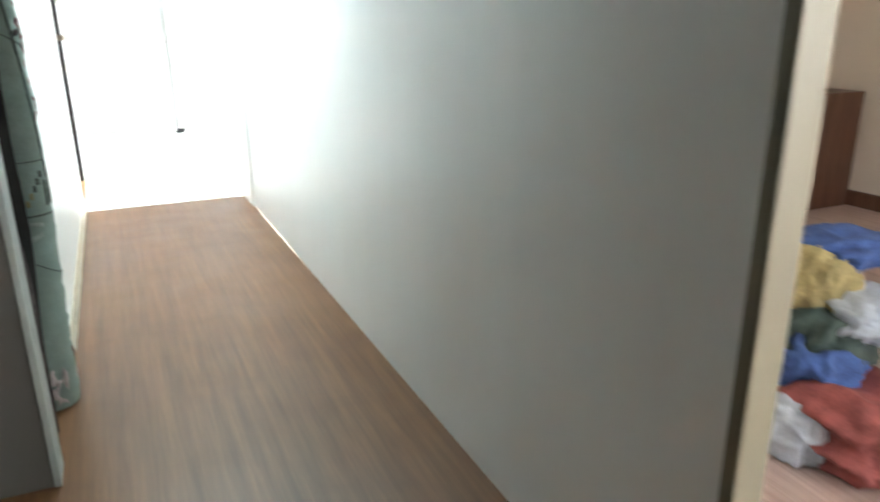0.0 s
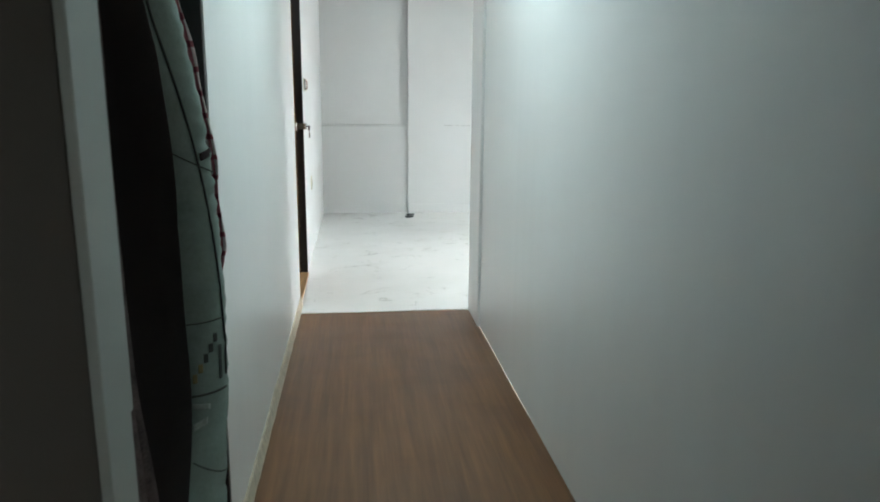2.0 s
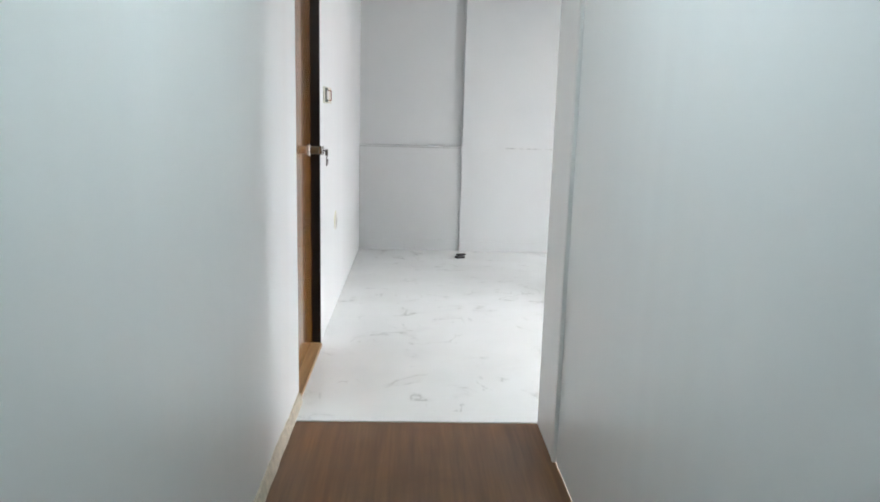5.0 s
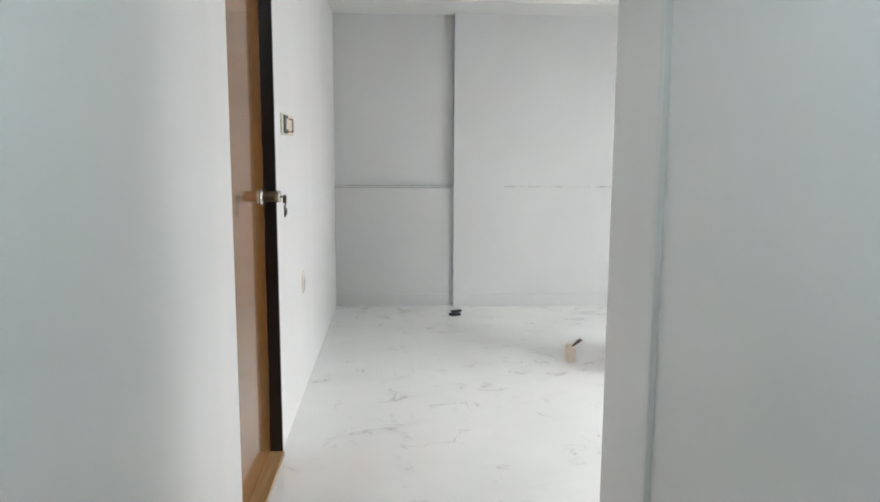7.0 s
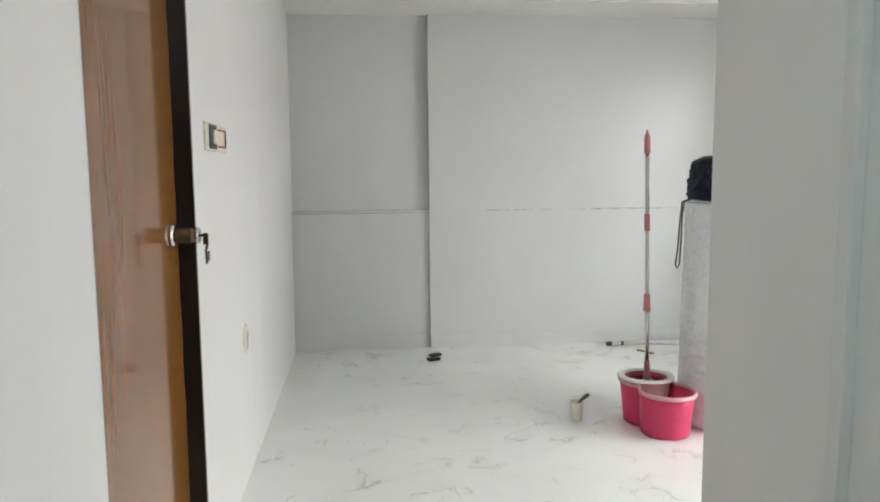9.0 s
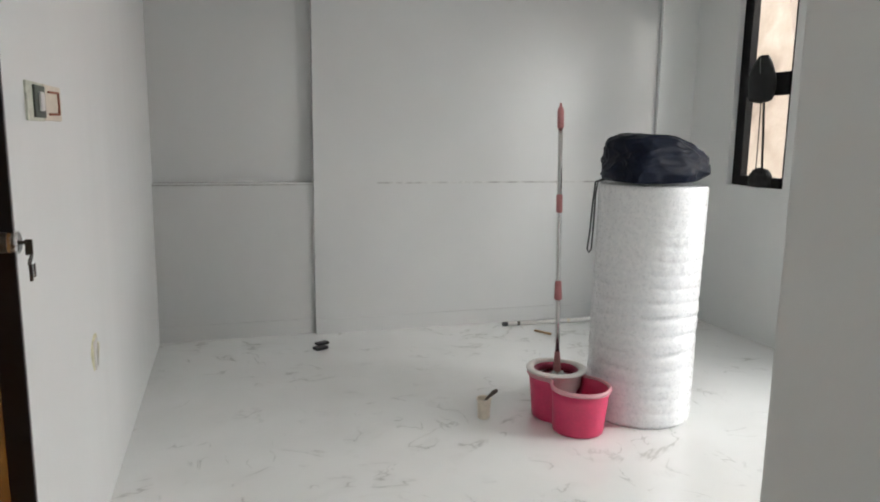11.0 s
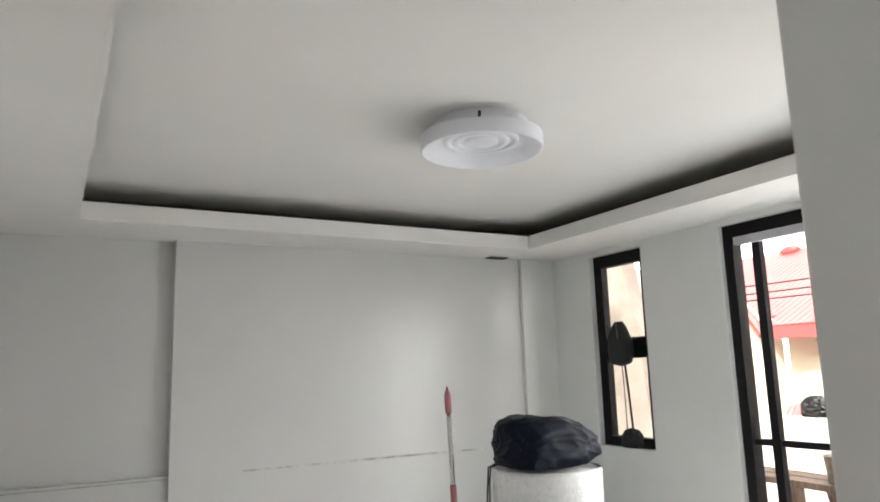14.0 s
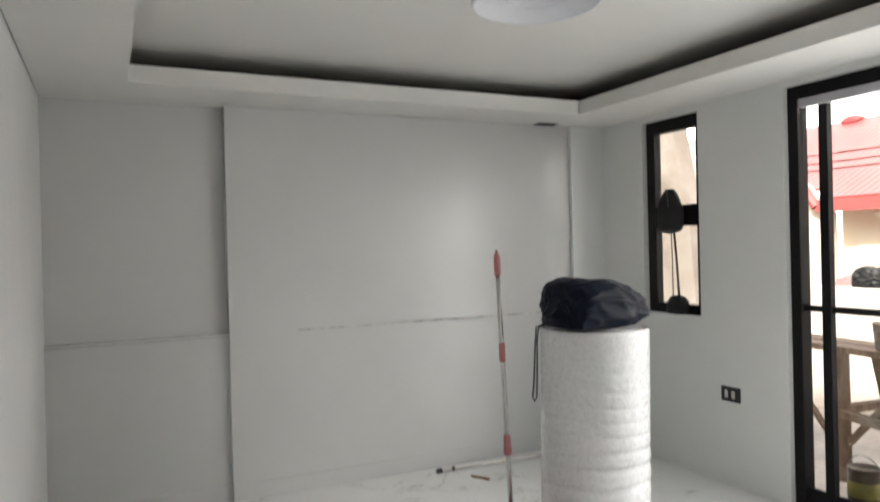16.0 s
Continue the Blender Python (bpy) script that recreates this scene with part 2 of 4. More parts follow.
def part(name, bm, material, parent, label="", smooth=False):
    ob = put(name, bm, material, smooth)
    ob.parent = parent
    if label:
        ob["label"] = label
    return ob


def thing(name, label, category, group="", kind=""):
    return tagged(new(name), label, category, group, kind)


def box(bm, x0, x1, y0, y1, z0, z1, bevel=0.0, m=None):
    made = bmesh.ops.create_cube(bm, size=1.0)["verts"]
    for v in made:
        v.co = Vector((x0 + (v.co.x + 0.5) * (x1 - x0), y0 + (v.co.y + 0.5) * (y1 - y0), z0 + (v.co.z + 0.5) * (z1 - z0)))
        if m:
            v.co = m @ v.co
    if bevel:
        edges = list({e for v in made for e in v.link_edges})
        bmesh.ops.bevel(bm, geom=edges, offset=bevel, segments=2, affect="EDGES", profile=0.6)
    return bm


def slab(*span, bevel=0.0):
    return box(bmesh.new(), *span, bevel=bevel)


def lathe(bm, profile, segments=40, centre=(0, 0, 0), close=False):
    """A surface turned round z from (radius, height) pairs."""
    rings = []
    for r, z in profile:
        rings.append([bm.verts.new((centre[0] + r * math.cos(a), centre[1] + r * math.sin(a), centre[2] + z)) for a in (2 * math.pi * i / segments for i in range(segments))])
    for a, b in zip(rings, rings[1:]):
        for i in range(segments):
            j = (i + 1) % segments
            bm.faces.new((a[i], a[j], b[j], b[i]))
    if close:
        bm.faces.new(rings[0])
        bm.faces.new(rings[-1])
    return bm


def tube(bm, points, radius, segments=10, cap=True):
    """A round bar along points; radius is a number or one per point."""
    pts = [Vector(p) for p in points]
    rad = radius if isinstance(radius, (list, tuple)) else [radius] * len(pts)
    rings, side = [], None
    for i, p in enumerate(pts):
        d = (pts[min(i + 1, len(pts) - 1)] - pts[max(i - 1, 0)]).normalized()
        if side is None:
            side = d.orthogonal().normalized()
        side = (side - d * side.dot(d)).normalized()
        other = d.cross(side)
        rings.append([bm.verts.new(p + rad[i] * (math.cos(a) * side + math.sin(a) * other)) for a in (2 * math.pi * k / segments for k in range(segments))])
    for a, b in zip(rings, rings[1:]):
        for k in range(segments):
            n = (k + 1) % segments
            bm.faces.new((a[k], a[n], b[n], b[k]))
    if cap:
        bm.faces.new(rings[0])
        bm.faces.new(rings[-1])
    return bm


def grid(rows, wrap=False):
    """A surface through rows of places."""
    bm = bmesh.new()
    vs = [[bm.verts.new(p) for p in r] for r in rows]
    n = len(vs[0])
    for a, b in zip(vs, vs[1:]):
        for i in range(n if wrap else n - 1):
            j = (i + 1) % n
            bm.faces.new((a[i], a[j], b[j], b[i]))
    return bm


def crumple(centre, size, seed, folds=3.0, depth=0.16, flat=True, detail=5):
    """A crumpled cloth bundle that lies flat on what is under it."""
    bm = bmesh.new()
    bmesh.ops.create_icosphere(bm, subdivisions=detail, radius=1.0)
    for v in bm.verts:
        d = v.co.normalized()
        p = d * folds + Vector((seed * 3.7, seed * 1.3, seed))
        ridge = 1 - abs(noise.noise(p)) * 2
        fine = 1 - abs(noise.noise(p * 2.7)) * 2
        r = 1 + depth * (ridge - 0.4) + depth * 0.35 * (fine - 0.4)
        q = Vector((math.copysign(abs(d.x) ** 0.75, d.x), math.copysign(abs(d.y) ** 0.75, d.y), d.z)) * r
        if flat and q.z < -0.55:
            q.z = -0.55 + (q.z + 0.55) * 0.04
        v.co = Vector((centre[0] + q.x * size[0], centre[1] + q.y * size[1], centre[2] + (q.z + 0.57) * size[2]))
    return bm


def structure(name, bm, material, label, category, smooth=False):
    return tagged(put(name, bm, material, smooth), label, category, kind="structure")


# ------------------------------------------------------------------ plan
XL, XR = 0.262, 1.315          # hall walls
DOOR_Y0, DOOR_Y1 = 5.235, 6.03  # door in the left wall
ROOM_Y, FAR_Y = 5.025, 8.895    # main room
ROOM_X = 3.966
SOFFIT, TRAY = 2.35, 2.545
TX0, TX1, TY0, TY1 = 0.668, 3.48, 5.435, 8.485

# ------------------------------------------------------------------ floors
bm = bmesh.new()
box(bm, -1.3, XR + 0.0, -1.6, ROOM_Y + 0.015, -0.08, -0.004)
structure("floor_hall", bm, WOOD_FLOOR, "brown wood-print sheet floor, worn and scuffed", "floor")
structure("floor_room", slab(0.16, ROOM_X + 0.14, ROOM_Y + 0.015, FAR_Y + 0.2, -0.08, 0.0), MARBLE, "glossy white marble-look tile floor with grey veins", "floor")
structure("floor_side_room", slab(XR, 5.0, -1.6, 3.5, -0.08, -0.002), PINK_FLOOR, "pale pinkish laminate floor", "floor")
structure("floor_dim_room", slab(-1.5, XL - 0.1, 1.945, 4.2, -0.003, 0.0), DIM_ROOM_SHADE, "floor of an unlit room, its darkness put into the colour", "floor")

# ------------------------------------------------------------------ walls
bm = bmesh.new()
box(bm, XL - 0.10, XL, 2.73, DOOR_Y0, 0, TRAY + 0.1)
box(bm, XL - 0.10, XL, 1.945, 2.73, 2.06, TRAY + 0.1)
box(bm, XL - 0.10, XL, DOOR_Y0, DOOR_Y1, 2.1, TRAY + 0.1)
box(bm, XL - 0.10, XL - 0.012, DOOR_Y1, FAR_Y + 0.2, 0, TRAY + 0.1)
structure("wall_left", bm, HALL, "white painted wall with a doorway and switch boxes", "wall")

bm = bmesh.new()
box(bm, XR, XR + 0.05, 0.645, ROOM_Y - 0.13, 0, TRAY + 0.1)
box(bm, XR, XR + 0.05, -0.45, 0.645, 2.08, TRAY + 0.1)
box(bm, XR, XR + 0.05, -1.6, -0.45, 0, TRAY + 0.1)
structure("wall_right", bm, HALL, "white painted hallway wall with a soft sheen", "wall")

bm = bmesh.new()
box(bm, XR - 0.014, XR + 0.12, 4.715, ROOM_Y, 0, SOFFIT - 0.002, bevel=0.004)
structure("trim_post", bm, HALL, "white painted end post where hallway meets room", "trim")
bm = bmesh.new()
box(bm, XR - 0.016, XR + 0.002, 4.690, 4.714, 0, SOFFIT - 0.003, bevel=0.004)
structure("trim_bead", bm, GLOSS_WHITE, "thin white bead along the end post", "trim")

structure("wall_near", slab(XR + 0.12, ROOM_X + 0.14, ROOM_Y - 0.13, ROOM_Y, 0, TRAY + 0.1), WHITE, "plain white wall at the room's near side", "wall")

bm = bmesh.new()
box(bm, XL - 0.1, 1.222, FAR_Y + 0.080, FAR_Y + 0.2, 0, TRAY + 0.1)
box(bm, XL - 0.012, 1.213, FAR_Y + 0.032, FAR_Y + 0.080, 0, 0.985)
box(bm, XL - 0.012, 1.213, FAR_Y + 0.014, FAR_Y + 0.080, 0.985, 0.997, bevel=0.002)
structure("wall_far_recess", bm, FAR_PAINT, "white recessed wall with a ledge line at waist height", "wall")
bm = bmesh.new()
box(bm, 1.213, ROOM_X + 0.14, FAR_Y, FAR_Y + 0.2, 0, TRAY + 0.1)
structure("wall_far_panel", bm, FAR_PAINT, "white plastered wall standing proud with a faint joint line", "wall")
structure("trim_joint", slab(1.62, 3.66, FAR_Y - 0.005, FAR_Y, 0.986, 0.998), plain("grey_joint_filler", (0.50, 0.495, 0.485), 0.8, vary=0.35, scale=14), "thin grey joint line in the plaster", "trim")
# Dark strip stands in for the shadow line below the ledge lip.
structure("trim_ledge_shade", slab(XL - 0.012, 1.213, FAR_Y + 0.026, FAR_Y + 0.032, 0.978, 0.985), plain("ledge_shade_grey", (0.42, 0.415, 0.40), 0.8, vary=0.3, scale=14), "thin dark strip added as the shade line under the ledge", "trim")
structure("trim_pilaster", slab(3.67, ROOM_X, FAR_Y - 0.035, FAR_Y, 0, SOFFIT - 0.001, bevel=0.006), WHITE, "shallow white pilaster in the corner", "trim")
bm = bmesh.new()
box(bm, XL - 0.012, 1.213, FAR_Y + 0.024, FAR_Y + 0.032, 0, 0.10, bevel=0.002)
box(bm, 1.216, 3.67, FAR_Y - 0.009, FAR_Y, 0, 0.10, bevel=0.002)
structure("baseboard_far", bm, FAR_PAINT, "low white tile baseboard", "baseboard")

W1 = (7.925, 8.438, 1.0, 2.308)   # window opening y0 y1 z0 z1
D2 = (5.56, 7.30, 0.0, 2.315)     # balcony door opening
x0, x1 = ROOM_X, ROOM_X + 0.14
bm = bmesh.new()
box(bm, x0, x1, W1[1], FAR_Y, 0, TRAY + 0.1)
box(bm, x0, x1, W1[0], W1[1], 0, W1[2])
box(bm, x0, x1, W1[0], W1[1], W1[3], TRAY + 0.1)
box(bm, x0, x1, D2[1], W1[0], 0, TRAY + 0.1)
box(bm, x0, x1, D2[0], D2[1], D2[3], TRAY + 0.1)
box(bm, x0, x1, ROOM_Y, D2[0], 0, TRAY + 0.1)
structure("wall_window", bm, WHITE, "white wall with a narrow window and a balcony door", "wall")

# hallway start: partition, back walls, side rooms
structure("wall_partition", slab(-1.3, 0.254, 1.852, 1.945, 0, SOFFIT), BACKLIT_WALL, "partition facing away from the daylight, its shade painted dark grey", "wall")
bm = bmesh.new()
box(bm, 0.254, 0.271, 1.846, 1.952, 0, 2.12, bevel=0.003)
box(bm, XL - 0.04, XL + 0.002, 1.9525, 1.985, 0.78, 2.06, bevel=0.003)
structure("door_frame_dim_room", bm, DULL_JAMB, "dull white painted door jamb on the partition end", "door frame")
structure("wall_back", slab(-1.4, XR, -1.75, -1.6, 0, SOFFIT), CREAM, "plain wall behind the hallway start", "wall")
structure("wall_back_left", slab(-1.42, -1.3, -1.6, 1.945, 0, SOFFIT), CREAM, "plain wall beside the hallway start", "wall")
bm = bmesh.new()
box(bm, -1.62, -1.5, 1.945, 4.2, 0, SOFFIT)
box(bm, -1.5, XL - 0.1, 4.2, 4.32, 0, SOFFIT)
structure("wall_dim_room", bm, DIM_ROOM_SHADE, "walls of the unlit room, their darkness put into the colour", "wall")
bm = bmesh.new()
box(bm, XR + 0.05, 5.0, 3.4, 3.5, 0, SOFFIT)
box(bm, 4.9, 5.0, -1.6, 3.4, 0, SOFFIT)
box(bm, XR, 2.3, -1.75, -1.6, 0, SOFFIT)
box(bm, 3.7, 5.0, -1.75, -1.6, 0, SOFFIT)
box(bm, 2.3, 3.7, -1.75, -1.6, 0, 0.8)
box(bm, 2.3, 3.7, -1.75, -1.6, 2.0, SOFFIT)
structure("wall_side_room", bm, CREAM, "warm cream walls of the side room", "wall")
bm = bmesh.new()
box(bm, 4.88, 4.9, -1.6, 3.4, 0, 0.1, bevel=0.003)
box(bm, XR + 0.05, 4.88, 3.38, 3.4, 0, 0.1, bevel=0.003)
structure("baseboard_side_room", bm, BROWN_WOOD, "dark brown wooden baseboard", "baseboard")
bm = bmesh.new()
box(bm, XR - 0.008, XR + 0.058, 0.615, 0.645, 0, 2.08, bevel=0.006)
box(bm, XR - 0.008, XR + 0.058, -0.45, -0.42, 0, 2.08, bevel=0.006)
box(bm, XR - 0.008, XR + 0.058, -0.42, 0.615, 2.05, 2.08, bevel=0.006)
structure("door_frame_side_room", bm, BEIGE, "beige painted wooden door frame", "door frame")

structure("door_jamb_dim_room", slab(XL - 0.1, XL - 0.002, 2.712, 2.7295, 0, 2.06, bevel=0.002), BLACK_PAINT, "black painted jamb at the dark doorway", "door frame")

# rough skirting line along the hall's left wall
rows = []
for i in range(140):
    y = 2.735 + (5.225 - 2.735) * i / 139
    h = 0.046 + 0.010 * noise.noise(Vector((y * 3.1, 0, 0))) + 0.006 * noise.noise(Vector((y * 17, 4, 0)))
    rows.append([(XL, y, h + 0.004), (XL + 0.007, y, h), (XL + 0.018 + 0.003 * noise.noise(Vector((y * 9, 7, 0))), y, -0.003)])
structure("baseboard_hall", grid(rows), plain("cream_filler", (0.52, 0.46, 0.36), 0.7, vary=0.2, scale=30, bump=0.3), "thin cream filler strip along the wall foot", "baseboard")

# ------------------------------------------------------------------ ceiling
bm = bmesh.new()
box(bm, -1.62, XR + 0.0, -1.75, ROOM_Y, SOFFIT, SOFFIT + 0.1)
box(bm, XR, 5.0, -1.75, ROOM_Y - 0.13, SOFFIT, SOFFIT + 0.1)
structure("ceiling_hall", bm, CEILING, "flat white hallway ceiling", "ceiling")
bm = bmesh.new()
z0, z1 = SOFFIT, SOFFIT + 0.02
box(bm, XL - 0.006, TX0, ROOM_Y, FAR_Y + 0.080, z0, z1)
box(bm, TX0, 1.213, FAR_Y, FAR_Y + 0.080, z0, z1)
box(bm, TX1, ROOM_X, ROOM_Y, FAR_Y, z0, z1)
box(bm, TX0, TX1, ROOM_Y, TY0, z0, z1)
box(bm, TX0, TX1, TY1, FAR_Y, z0, z1)
for span in ((TX0, TX0 + 0.016, TY0, TY1), (TX1 - 0.016, TX1, TY0, TY1), (TX0 + 0.016, TX1 - 0.016, TY0, TY0 + 0.016), (TX0 + 0.016, TX1 - 0.016, TY1 - 0.016, TY1)):
    box(bm, *span, z0 - 0.001, SOFFIT + 0.092)
structure("ceiling_soffit", bm, CEILING, "white dropped ceiling border with an upturned cove lip", "ceiling")
structure("ceiling_tray", slab(XL, ROOM_X, ROOM_Y, FAR_Y, TRAY, TRAY + 0.08), CEILING, "flat white ceiling inside the tray", "ceiling")
# Dark lining added behind the lip so the cove's shade stays black.
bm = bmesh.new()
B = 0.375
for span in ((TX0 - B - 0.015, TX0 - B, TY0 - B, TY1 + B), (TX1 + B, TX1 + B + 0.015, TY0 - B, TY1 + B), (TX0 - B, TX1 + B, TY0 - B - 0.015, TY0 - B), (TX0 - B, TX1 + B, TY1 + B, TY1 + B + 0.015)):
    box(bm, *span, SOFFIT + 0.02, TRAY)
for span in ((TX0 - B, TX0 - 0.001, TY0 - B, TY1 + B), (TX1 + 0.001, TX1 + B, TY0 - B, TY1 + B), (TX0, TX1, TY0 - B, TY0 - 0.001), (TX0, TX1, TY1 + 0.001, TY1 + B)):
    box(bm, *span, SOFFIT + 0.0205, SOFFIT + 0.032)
structure("ceiling_cove_back", bm, COVE_SHADE, "dark board lining added to deepen the shade inside the cove", "ceiling")


# ------------------------------------------------------------------ openings
def bar(parent, name, span, material, bevel=0.004, label=""):
    return part(name, slab(*span, bevel=bevel), material, parent, label)


def pane(parent, span):
    ob = part("pane", slab(*span), GLASS, parent, "clear glass")
    ob.visible_shadow = False
    return ob


win = thing("window_1", "narrow black aluminium window with two panes", "window", kind="structure")
fx0, fx1 = ROOM_X + 0.042, ROOM_X + 0.10
y0, y1, z0, z1 = W1
bar(win, "frame_left", (fx0, fx1, y1 - 0.078, y1, z0, z1), BLACK_ALU)
bar(win, "frame_right", (fx0, fx1, y0, y0 + 0.06, z0, z1), BLACK_ALU)
bar(win, "frame_top", (fx0, fx1, y0 + 0.06, y1 - 0.078, z1 - 0.085, z1), BLACK_ALU)
bar(win, "frame_sill", (fx0 - 0.01, fx1, y0 + 0.06, y1 - 0.078, z0, z0 + 0.065), BLACK_ALU)
bar(win, "middle_rail", (fx0 - 0.006, fx1, y0 + 0.06, y1 - 0.078, 1.583, 1.722), BLACK_ALU)
pane(win, (fx0 + 0.03, fx0 + 0.035, y0 + 0.06, y1 - 0.078, z0 + 0.065, 1.583))
pane(win, (fx0 + 0.03, fx0 + 0.035, y0 + 0.06, y1 - 0.078, 1.722, z1 - 0.085))

gd = thing("door_1", "black aluminium framed glass balcony door", "door", kind="structure")
y0, y1, z0, z1 = D2
fx0, fx1 = ROOM_X + 0.035, ROOM_X + 0.115
bar(gd, "jamb", (fx0, fx1, y1 - 0.062, y1, z0, z1), BLACK_ALU)
bar(gd, "jamb", (fx0, fx1, y0, y0 + 0.06, z0, z1), BLACK_ALU)
bar(gd, "head", (fx0, fx1, y0 + 0.06, y1 - 0.062, z1 - 0.075, z1), BLACK_ALU)
bar(gd, "threshold", (fx0, fx1, y0 + 0.06, y1 - 0.062, z0, z0 + 0.03), BLACK_ALU)
bar(gd, "stile", (fx0 + 0.008, fx1 - 0.03, 7.070, 7.122, 0.03, z1 - 0.076), BLACK_ALU)
bar(gd, "stile", (fx0 + 0.02, fx1 - 0.025, 6.38, 6.44, 0.03, z1 - 0.076), BLACK_ALU)
bar(gd, "rail", (fx0 + 0.022, fx1 - 0.03, 6.44, y1 - 0.062, 1.081, 1.116), BLACK_ALU)
bar(gd, "rail", (fx0 + 0.022, fx1 - 0.03, 6.44, y1 - 0.062, 0.03, 0.11), BLACK_ALU)
pane(gd, (fx0 + 0.035, fx0 + 0.04, 7.122, y1 - 0.062, 0.11, z1 - 0.076))
pane(gd, (fx0 + 0.035, fx0 + 0.04, 6.44, 7.070, 0.11, z1 - 0.076))
bar(gd, "blind_rail", (fx0 - 0.02, fx0 + 0.018, 5.64, y1 - 0.085, z1 - 0.125, z1 - 0.078), plain("lavender_grey_rail", (0.5, 0.49, 0.53), 0.5), 0.006, "pale grey rolled blind rail")

# wooden door in the left wall
dr = thing("door_2", "closed varnished orange-brown wooden door with black jamb", "door", kind="structure")
lx = 0.210
part("leaf", slab(lx - 0.04, lx, DOOR_Y0 + 0.01, DOOR_Y1 - 0.012, 0.022, 2.08, bevel=0.003), DOOR_WOOD, dr)
part("jamb", slab(XL - 0.09, XL - 0.004, DOOR_Y1 - 0.011, DOOR_Y1 + 0.004, 0.0, 2.1, bevel=0.002), BLACK_PAINT, dr, "black painted jamb")
part("jamb", slab(XL - 0.09, XL - 0.001, DOOR_Y0 - 0.004, DOOR_Y0 + 0.009, 0.0, 2.1, bevel=0.002), BLACK_PAINT, dr, "black painted jamb")
part("head_jamb", slab(XL - 0.09, XL - 0.014, DOOR_Y0 + 0.009, DOOR_Y1 - 0.011, 2.085, 2.1, bevel=0.002), BLACK_PAINT, dr)
part("threshold", slab(lx - 0.04, XL + 0.004, DOOR_Y0 + 0.009, DOOR_Y1 - 0.011, -0.02, 0.018, bevel=0.004), SILL_WOOD, dr, "tan wooden threshold")
kz, ky = 1.083, DOOR_Y1 - 0.075


def turned(profile):
    """A round fitting that stands out from the door leaf."""
    made = lathe(bmesh.new(), profile, 28)
    bmesh.ops.transform(made, matrix=Matrix.Translation((lx, ky, kz)) @ Matrix.Rotation(radians(90), 4, "Y"), verts=made.verts)
    return made


knob = part("knob", turned([(0.017, 0.008), (0.020, 0.014), (0.0215, 0.030), (0.0205, 0.050), (0.0195, 0.056)]), BRASS, dr, "dark worn metal knob", True)
part("rosette", turned([(0.0, 0.0), (0.033, 0.0), (0.034, 0.003), (0.0325, 0.007), (0.026, 0.010), (0.019, 0.012), (0.017, 0.008)]), STEEL, knob, "bright steel rosette", True)
part("lock_cap", turned([(0.0195, 0.055), (0.0222, 0.056), (0.0232, 0.058), (0.0232, 0.070), (0.0222, 0.074), (0.018, 0.076), (0.007, 0.0765), (0.0, 0.0765)]), STEEL, knob, "steel cap with keyhole", True)
bm = tube(bmesh.new(), [(lx + 0.076, ky, kz), (lx + 0.088, ky, kz - 0.001)], 0.004)
box(bm, lx + 0.084, lx + 0.098, ky - 0.002, ky + 0.002, kz - 0.026, kz + 0.006, bevel=0.0008)
part("key", bm, DARK_METAL, knob, "key left in the lock")
bm = bmesh.new()
ring = [(lx + 0.092 + 0.003 * math.sin(a), ky + 0.011 * math.cos(a), kz - 0.036 + 0.011 * math.sin(a)) for a in (2 * math.pi * i / 18 for i in range(19))]
tube(bm, ring, 0.0018, 6)
box(bm, lx + 0.089, lx + 0.095, ky - 0.006, ky + 0.002, kz - 0.080, kz - 0.045, bevel=0.001)
box(bm, lx + 0.0955, lx + 0.0985, ky + 0.002, ky + 0.010, kz - 0.072, kz - 0.045, bevel=0.001)
part("key_ring", bm, DARK_METAL, knob, "hanging spare keys")


